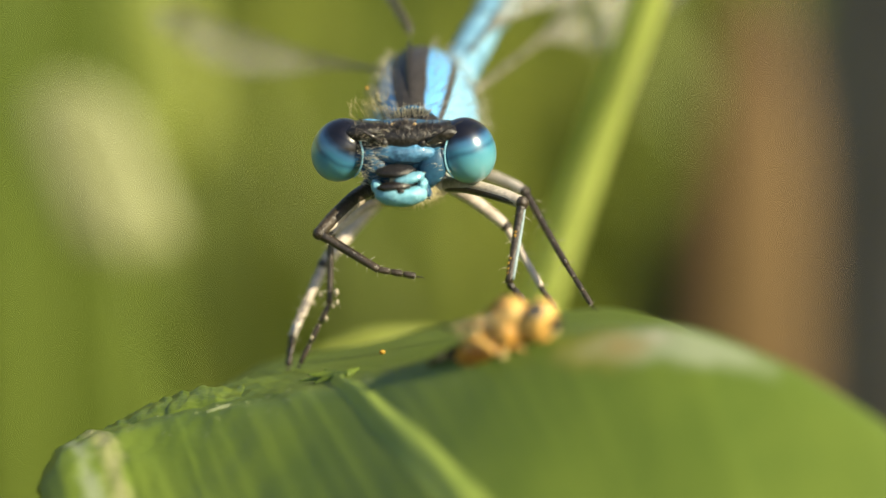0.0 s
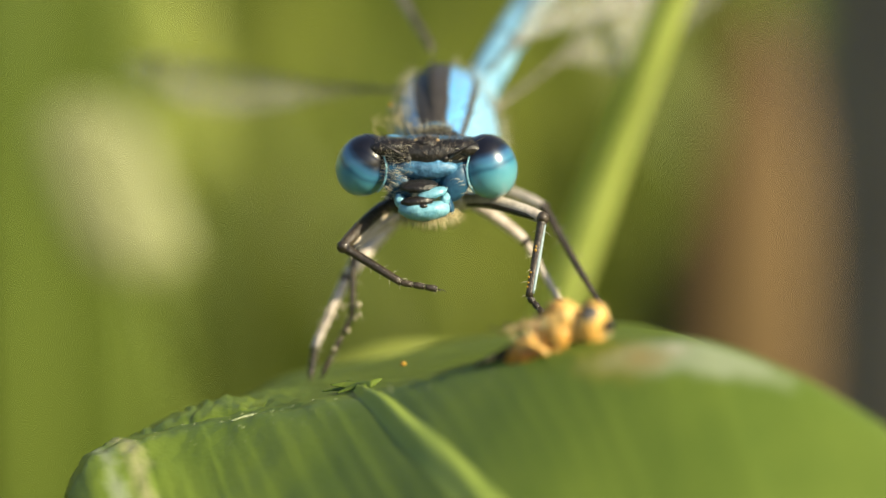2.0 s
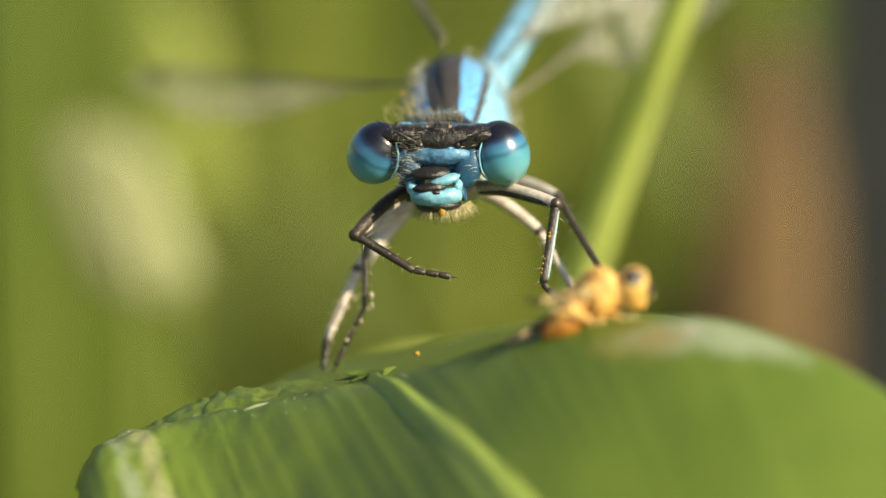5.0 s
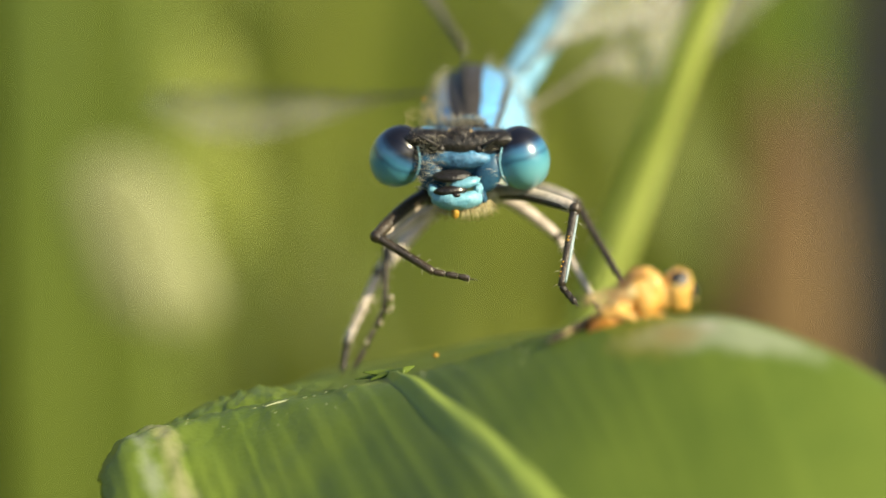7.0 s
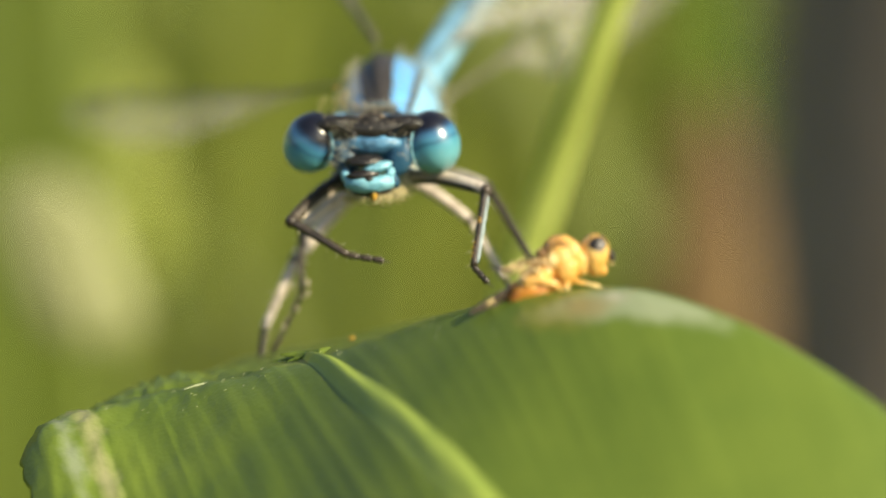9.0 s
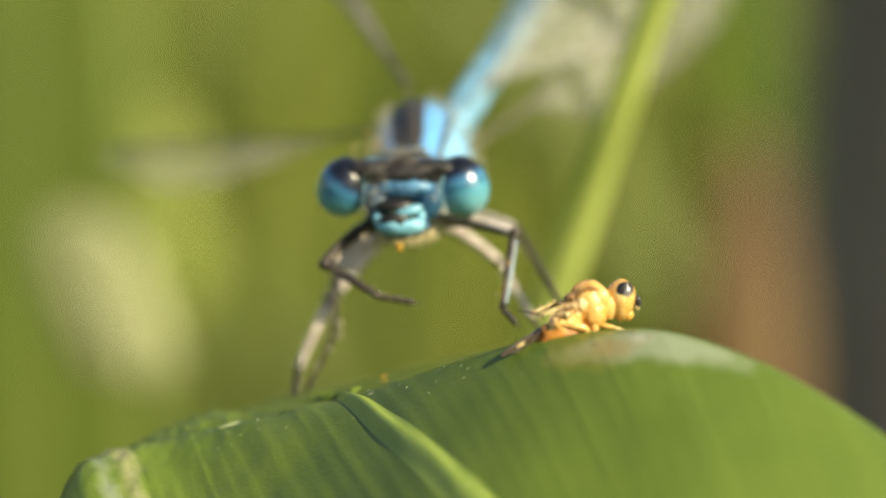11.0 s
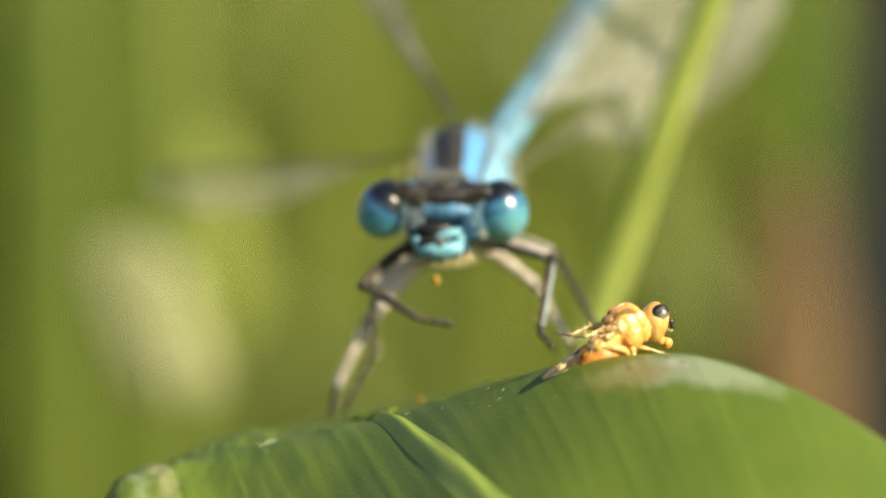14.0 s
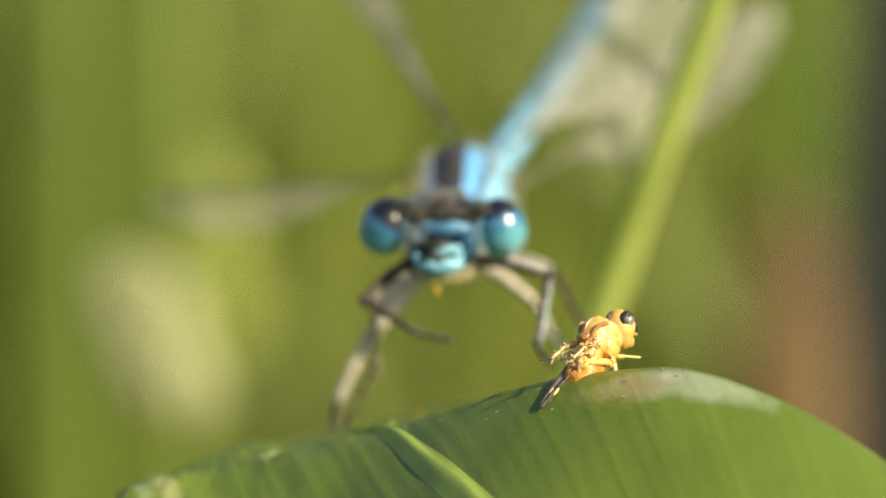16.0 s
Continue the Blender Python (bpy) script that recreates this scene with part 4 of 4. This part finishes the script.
# ---- the small yellow fly ----
AMBER = surface("yellow fly cuticle", (0.80, 0.34, 0.03), (0.98, 0.74, 0.28), 2.2, 0.28, 0.012, coat=0.8, thin=0.2)
ORANGE = surface("orange fly abdomen", (0.44, 0.13, 0.012), (0.84, 0.38, 0.06), 3.0, 0.35, 0.02, coat=0.5, thin=0.25)
RUST = surface("rust brown back", (0.18, 0.08, 0.025), (0.48, 0.26, 0.09), 4.0, 0.4, 0.02, coat=0.3)
# eye colour lightened to grey to carry the pale sky reflection
FLYEYE = surface("fly eye", (0.10, 0.085, 0.08), (0.28, 0.25, 0.245), 3.0, 0.3, 0.005)
FLYEYE.node_tree.nodes["Principled BSDF"].inputs["Coat Weight"].default_value = 1.0
FLYEYE.node_tree.nodes["Principled BSDF"].inputs["Coat Roughness"].default_value = 0.32
FLYWING = surface("smoky wing", (0.05, 0.035, 0.025), (0.19, 0.15, 0.12), 2.5, 0.22, 0.02, coat=0.6)
CRUST = surface("shaggy leg crust", (0.32, 0.19, 0.08), (0.70, 0.52, 0.28), 6.0, 0.5, 0)
BEAD = surface("glossy bead", (0.70, 0.60, 0.40), (0.90, 0.85, 0.70), 4.0, 0.15, 0, coat=1.0)
STRAW = surface("straw pale leg", (0.56, 0.38, 0.12), (0.88, 0.72, 0.38), 5.0, 0.4, 0.03, coat=0.2)

fly = thing("fly", "small yellow-orange fly with dark eyes walking on the leaf", "fly")


body = part("fly_thorax", ball((0.02, 0, -0.07), (0.45, 0.40, 0.52), turn=(0, 20, 0), shape=lumpy(2.0, 0.06)), AMBER, fly)
part("back_stripe", ball((-0.07, 0, 0.045), (0.34, 0.06, 0.42), turn=(0, 15, 0)), RUST, body, "rust brown stripe on the back")
for s in (-1, 1):
    part("back_stripe", ball((-0.10, s * 0.185, 0.03), (0.27, 0.04, 0.385), turn=(s * -25, 15, 0)), RUST, body, "rust brown stripe on the back")
    part("shoulder", ball((0.21, s * 0.25, 0.08), (0.19, 0.13, 0.24), shape=lumpy(2, 0.08)), AMBER, body)
    part("side_plate", ball((0.08, s * 0.29, -0.26), (0.25, 0.15, 0.28), shape=lumpy(2.5, 0.14)), AMBER, body, "yellow plate on the flank")
    part("side_plate", ball((-0.22, s * 0.28, -0.05), (0.13, 0.1, 0.15), shape=lumpy(3.5, 0.25)), STRAW, body, "pale plate on the flank")
    part("haltere", ball((-0.58, s * 0.34, -0.26), (0.085, 0.08, 0.08), seg=14, rings=10), STRAW, body, "pale knob behind the wing")
for x, z in ((-0.02, -0.46), (0.14, -0.40), (0.22, -0.30)):
    part("side_spot", ball((x, -0.34, z), (0.045, 0.03, 0.035), seg=10, rings=6), BLACK, body, "tiny dark spot on the flank")
part("scutellum", ball((-0.40, 0, 0.10), (0.15, 0.19, 0.09), turn=(0, -20, 0), shape=lumpy(3, 0.15)), RUST, body, "brown shield behind the back")


def fly_head_shape(v):
    """Tall, full above and drawn in to a narrow cheek below."""
    return Vector((v.x * (1.0 + 0.22 * v.z) + 0.12 * max(0.0, -v.z), v.y * (1.0 + 0.15 * v.z), v.z)) * (1.0 + 0.06 * noise.noise(v * 2.2))


fhead = part("fly_head", ball((0.72, 0, 0.0), (0.31, 0.35, 0.46), turn=(0, 8, 0), shape=fly_head_shape), AMBER, fly)
for s in (-1, 1):
    part("eye_ring", ball((0.74, s * 0.215, 0.20), (0.20, 0.145, 0.235), turn=(0, 32, 0)), BLACK, fhead, "dark rim of the eye")
    part("fly_eye", ball((0.765, s * 0.25, 0.195), (0.135, 0.125, 0.165), turn=(0, 32, 0)), FLYEYE, fhead, "glossy eye, greyed for its sky reflection, in a dark rim")
    part("feeler", tube([(0.98, s * 0.08, 0.06), (1.08, s * 0.10, 0.03), (1.11, s * 0.11, -0.13)], [0.04, 0.06, 0.05], seg=8), BLACK, fhead, "short dark feeler")
    part("arista", tube([(1.09, s * 0.11, 0.04), (1.15, s * 0.14, 0.08), (1.20, s * 0.15, 0.09)], [0.014, 0.010, 0.006], seg=7), BLACK, fhead, "dark bristle of the feeler")
    part("palp_tip", ball((1.10, s * 0.06, -0.18), (0.035, 0.035, 0.04), seg=10, rings=8), STRAW, fhead, "pale drop under the feeler")
bm = tube([(0.80, 0, -0.30), (0.90, 0, -0.42), (1.0, 0, -0.44)], [0.14, 0.10, 0.07], seg=10)
for s in (-1, 1):
    ball((1.03, s * 0.07, -0.46), (0.11, 0.08, 0.12), turn=(0, 20, 0), shape=lumpy(2.5, 0.2), seg=16, rings=12, bm=bm)
proboscis = part("proboscis", bm, AMBER, fly, "lobed pale yellow mouth")
part("fly_abdomen", ball((-0.60, 0, -0.74), (0.62, 0.42, 0.42), turn=(0, -30, 0), shape=lumpy(2.6, 0.16)), ORANGE, fly, "plump crumpled orange abdomen")
part("neck", ball((0.43, 0, -0.12), (0.23, 0.25, 0.30), shape=lumpy(3.0, 0.2)), AMBER, fly, "yellow neck")
part("waist", ball((-0.38, 0, -0.34), (0.30, 0.33, 0.34), shape=lumpy(3.0, 0.2)), AMBER, fly, "yellow waist")
part("abdomen_plate", ball((-0.62, -0.05, -0.50), (0.36, 0.38, 0.26), turn=(0, -30, 0), shape=lumpy(3.4, 0.3)), AMBER, fly, "yellow plate on the abdomen")
part("abdomen_plate", ball((-0.38, 0.0, -0.72), (0.26, 0.35, 0.18), turn=(0, -20, 0), shape=lumpy(4.0, 0.35)), AMBER, fly, "yellow plate on the abdomen")


# a real folded wing, lengthened to stand in for part of the fly's shadow
def fly_wing(s):
    bm = bmesh.new()
    grid = []
    for k in range(21):
        t = k / 20
        w = 0.25 * math.sin(math.pi * min(1, 0.15 + 0.85 * t) ** 0.9) ** 0.7 * (1 - 0.3 * t) + 0.02
        p = Vector((-0.62 - 1.36 * t, s * (0.13 - 0.11 * t), -0.44 - 0.72 * t))
        grid.append([bm.verts.new(p + Vector((0.25 * o * w, s * o * w * 0.45, o * w * 0.70 + 0.03 * math.sin(o * 9 + 5 * t)))) for o in (-1, -0.5, 0, 0.5, 1)])
    for a, b in zip(grid, grid[1:]):
        for i in range(4):
            bm.faces.new((a[i], a[i + 1], b[i + 1], b[i]))
    ob = part("fly_wing", bm, FLYWING, fly, "folded smoky grey wing, drawn out into the fly's shadow")
    ob.modifiers.new("thickness", "SOLIDIFY").thickness = 0.012 * M
    # a glint partway along the wing, modelled as a pale bead
    part("wing_glint", ball((-1.55, s * 0.09, -0.90), (0.12, 0.03, 0.03), turn=(0, -33, 0), seg=12, rings=8), STRAW, ob, "pale glint on the folded wing, put in as a bead")


fly_wing(-1)
fly_wing(1)


def fly_leg(points, radii, foot):
    hip, knee, ankle, tip = [Vector(p) for p in points]
    lg = part("fly_leg", tube([hip, hip.lerp(knee, 0.5), knee], [radii, radii * 1.15, radii * 0.8], seg=9), AMBER, fly, "pale yellow leg")
    part("shin", tube([knee, knee.lerp(ankle, 0.5), ankle], [radii * 0.7, radii * 0.62, radii * 0.55], seg=8), STRAW, lg)
    part("fly_foot", tube([ankle, ankle.lerp(tip, 0.5), tip], [radii * 0.45, radii * 0.4, radii * 0.3], seg=7), foot, lg, "little foot")


for s in (-1, 1):
    fly_leg([(0.20, s * 0.20, -0.50), (0.48, s * 0.27, -0.56), (0.90, s * 0.29, -0.68), (1.22, s * 0.30, -0.76)], 0.048, BLACK)
    fly_leg([(0.02, s * 0.22, -0.42), (0.06, s * 0.32, -0.62), (0.04, s * 0.35, -0.84), (0.10, s * 0.36, -0.98)], 0.095, AMBER)
    part("hind_thigh", tube([(-0.70, s * 0.36, -0.46), (-0.46, s * 0.41, -0.48), (-0.22, s * 0.42, -0.54), (-0.10, s * 0.40, -0.66)], [0.04, 0.085, 0.08, 0.04], seg=12), AMBER, fly, "plump pale hind thigh")
# added bead, imitates the glint near the middle foot
part("glint_bead", ball((-0.30, -0.40, -0.98), (0.05, 0.05, 0.055), seg=16, rings=12), BEAD, fly, "pale bead put in for a glint under the abdomen")
# hind legs stretched back, knobbly and pale with a dark foot
for s in (-1, 1):
    fly_leg([(-0.30, s * 0.26, -0.06), (-0.72, s * 0.34, -0.08), (-1.12, s * 0.36, -0.24), (-1.50, s * 0.36, -0.20)], 0.05, BLACK)
    bm = bmesh.new()
    for k in range(40):
        t = (k / 39) ** 1.3
        root = Vector((-0.34 - 0.85 * t, s * 0.36, -0.05 - 0.20 * t)) + Vector((rnd.gauss(0, 0.04), rnd.gauss(0, 0.05), rnd.gauss(0, 0.06 - 0.03 * t)))
        way = Vector((-rnd.uniform(0.05, 0.16), rnd.gauss(0, 0.05), rnd.gauss(-0.01, 0.06)))
        r = rnd.uniform(0.009, 0.02)
        tube([root, root + way * 0.5 + Vector((0, 0, rnd.gauss(0, 0.02))), root + way], [r, r * 1.2, r * 0.4], seg=6, bm=bm, steps=2)
    tagged(part("leg_crust", bm, CRUST, fly, "pale shaggy crust along the hind leg"), kind="stuff")

# ---- grains on the leaf ----
tagged(part("pollen_grain", ball((-0.5, 0.3, leaf_z(-0.5, 0.3) + 0.05), (0.07, 0.09, 0.05), seg=12, rings=8), POLLEN), "yellow pollen grain lying on the leaf", "pollen grain")
tagged(part("dry_flake", tube([(-4.25, -2.6, leaf_z(-4.25, -2.6) + 0.04), (-3.9, -2.5, leaf_z(-3.9, -2.5) + 0.035), (-3.55, -2.45, leaf_z(-3.55, -2.45) + 0.04)], [0.012, 0.03, 0.012], seg=8, flat=0.5), FLAKE), "pale dry flake lying on the leaf", "flake")


CRUMB = ((0.0, 0.02, -0.75, -1.02), (3.0, 0.05, -0.85, -1.08), (4.0, 0.07, -1.0, -1.17), (6.5, 0.0, -1.02, -1.24), (7.0, -0.08, -1.02, -1.22), (9.0, 0.05, -1.0, -1.20), (10.0, 0.0, -1.0, -1.22), (12.5, -0.18, -1.05, -1.62), (13.0, -0.14, -1.05, -1.55), (14.5, -0.13, -1.05, -1.66), (16.0, -0.12, -1.05, -1.50))
crumb = tagged(part("food_crumb", ball((0, 0, 0), (0.08, 0.08, 0.11), shape=lumpy(3.0, 0.35)), POLLEN), "orange crumb of food held at the mouth", "crumb")


def motions():
    # the crumb comes out of the mouth and sinks into its fringe
    walk(crumb, [(t, pose(x * M, y * M, z * M)) for t, x, y, z in CRUMB])
    # the fly walks along the crest of the leaf and turns from facing the lens to facing away
    rows = [
        (0.0, 2.64, -2.57, -32, 0), (1.0, 2.84, -2.47, -31, 0), (1.5, 3.04, -2.50, -30, 0), (2.0, 3.30, -2.36, -27, 0), (3.5, 3.54, -2.12, -20, 2),
        (4.0, 3.70, -2.02, -14, 2), (6.5, 4.26, -2.05, -2, 0), (7.0, 4.50, -2.05, 0, 0), (7.5, 4.70, -2.0, 2, 0), (8.0, 4.74, -1.86, 4, 0), (9.0, 4.71, -1.88, 8, 1), (10.0, 4.71, -1.91, 12, 0),
        (12.5, 4.86, -1.96, 15, 0), (13.0, 4.83, -1.91, 17, 0), (14.5, 4.71, -1.86, 27, 1), (15.5, 4.40, -1.75, 36, 7), (16.0, 4.14, -1.69, 41, 10)]
    keys = []
    for t, x, z, yaw, nose in rows:
        turn = pose(0, 0, 0, float(np.interp(t, (14.0, 16.0), (0, -5))), -nose, yaw)
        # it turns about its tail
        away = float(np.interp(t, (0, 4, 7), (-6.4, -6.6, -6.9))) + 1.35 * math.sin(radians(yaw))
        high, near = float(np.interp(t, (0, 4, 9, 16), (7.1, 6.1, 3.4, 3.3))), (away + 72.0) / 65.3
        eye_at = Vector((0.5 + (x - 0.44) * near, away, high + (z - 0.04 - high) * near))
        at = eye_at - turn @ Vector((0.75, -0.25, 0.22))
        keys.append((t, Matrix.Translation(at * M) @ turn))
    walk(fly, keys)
    # its mouth is drawn in, but for a while near the end
    walk(proboscis, [(t, pose(-0.15 * d * M, 0, 0.15 * d * M)) for t, d in ((0.0, 1), (10.2, 1), (12.5, 0.4), (13.2, 0), (14.2, 0.1), (15.0, 0.8), (16.0, 1))])
    # the near wing sinks a little as the insect settles
    tips = [(0.0, -6.8, 1.75), (0.6, -7.8, 1.25), (1.5, -8.45, 0.95), (4.0, -8.6, 0.75), (6.5, -8.9, 0.35), (9.0, -9.0, 0.1), (12.5, -9.1, -0.1), (16.0, -9.2, -0.25)]
    rest = LEFT_TIP - LEFT_ROOT
    walk(left_wing, [(t, Matrix.Translation(LEFT_ROOT * M) @ rest.rotation_difference(Vector((x, 19.5, z)) - LEFT_ROOT).to_matrix().to_4x4()) for t, x, z in tips])
    # the mouth works slowly
    steps = [(0.0, 0.22), (0.6, 0.1), (1.0, 0.0), (2.0, 0.06), (3.0, -0.02), (4.0, -0.06), (6.5, -0.04), (7.0, 0.05), (8.0, 0.12), (9.0, 0.0), (10.0, 0.04), (12.5, -0.02), (13.5, 0.05), (14.5, 0.0), (16.0, 0.06)]
    walk(mouth, [(t, pose(0, 0.3 * d * M, d * M)) for t, d in steps])


motions()
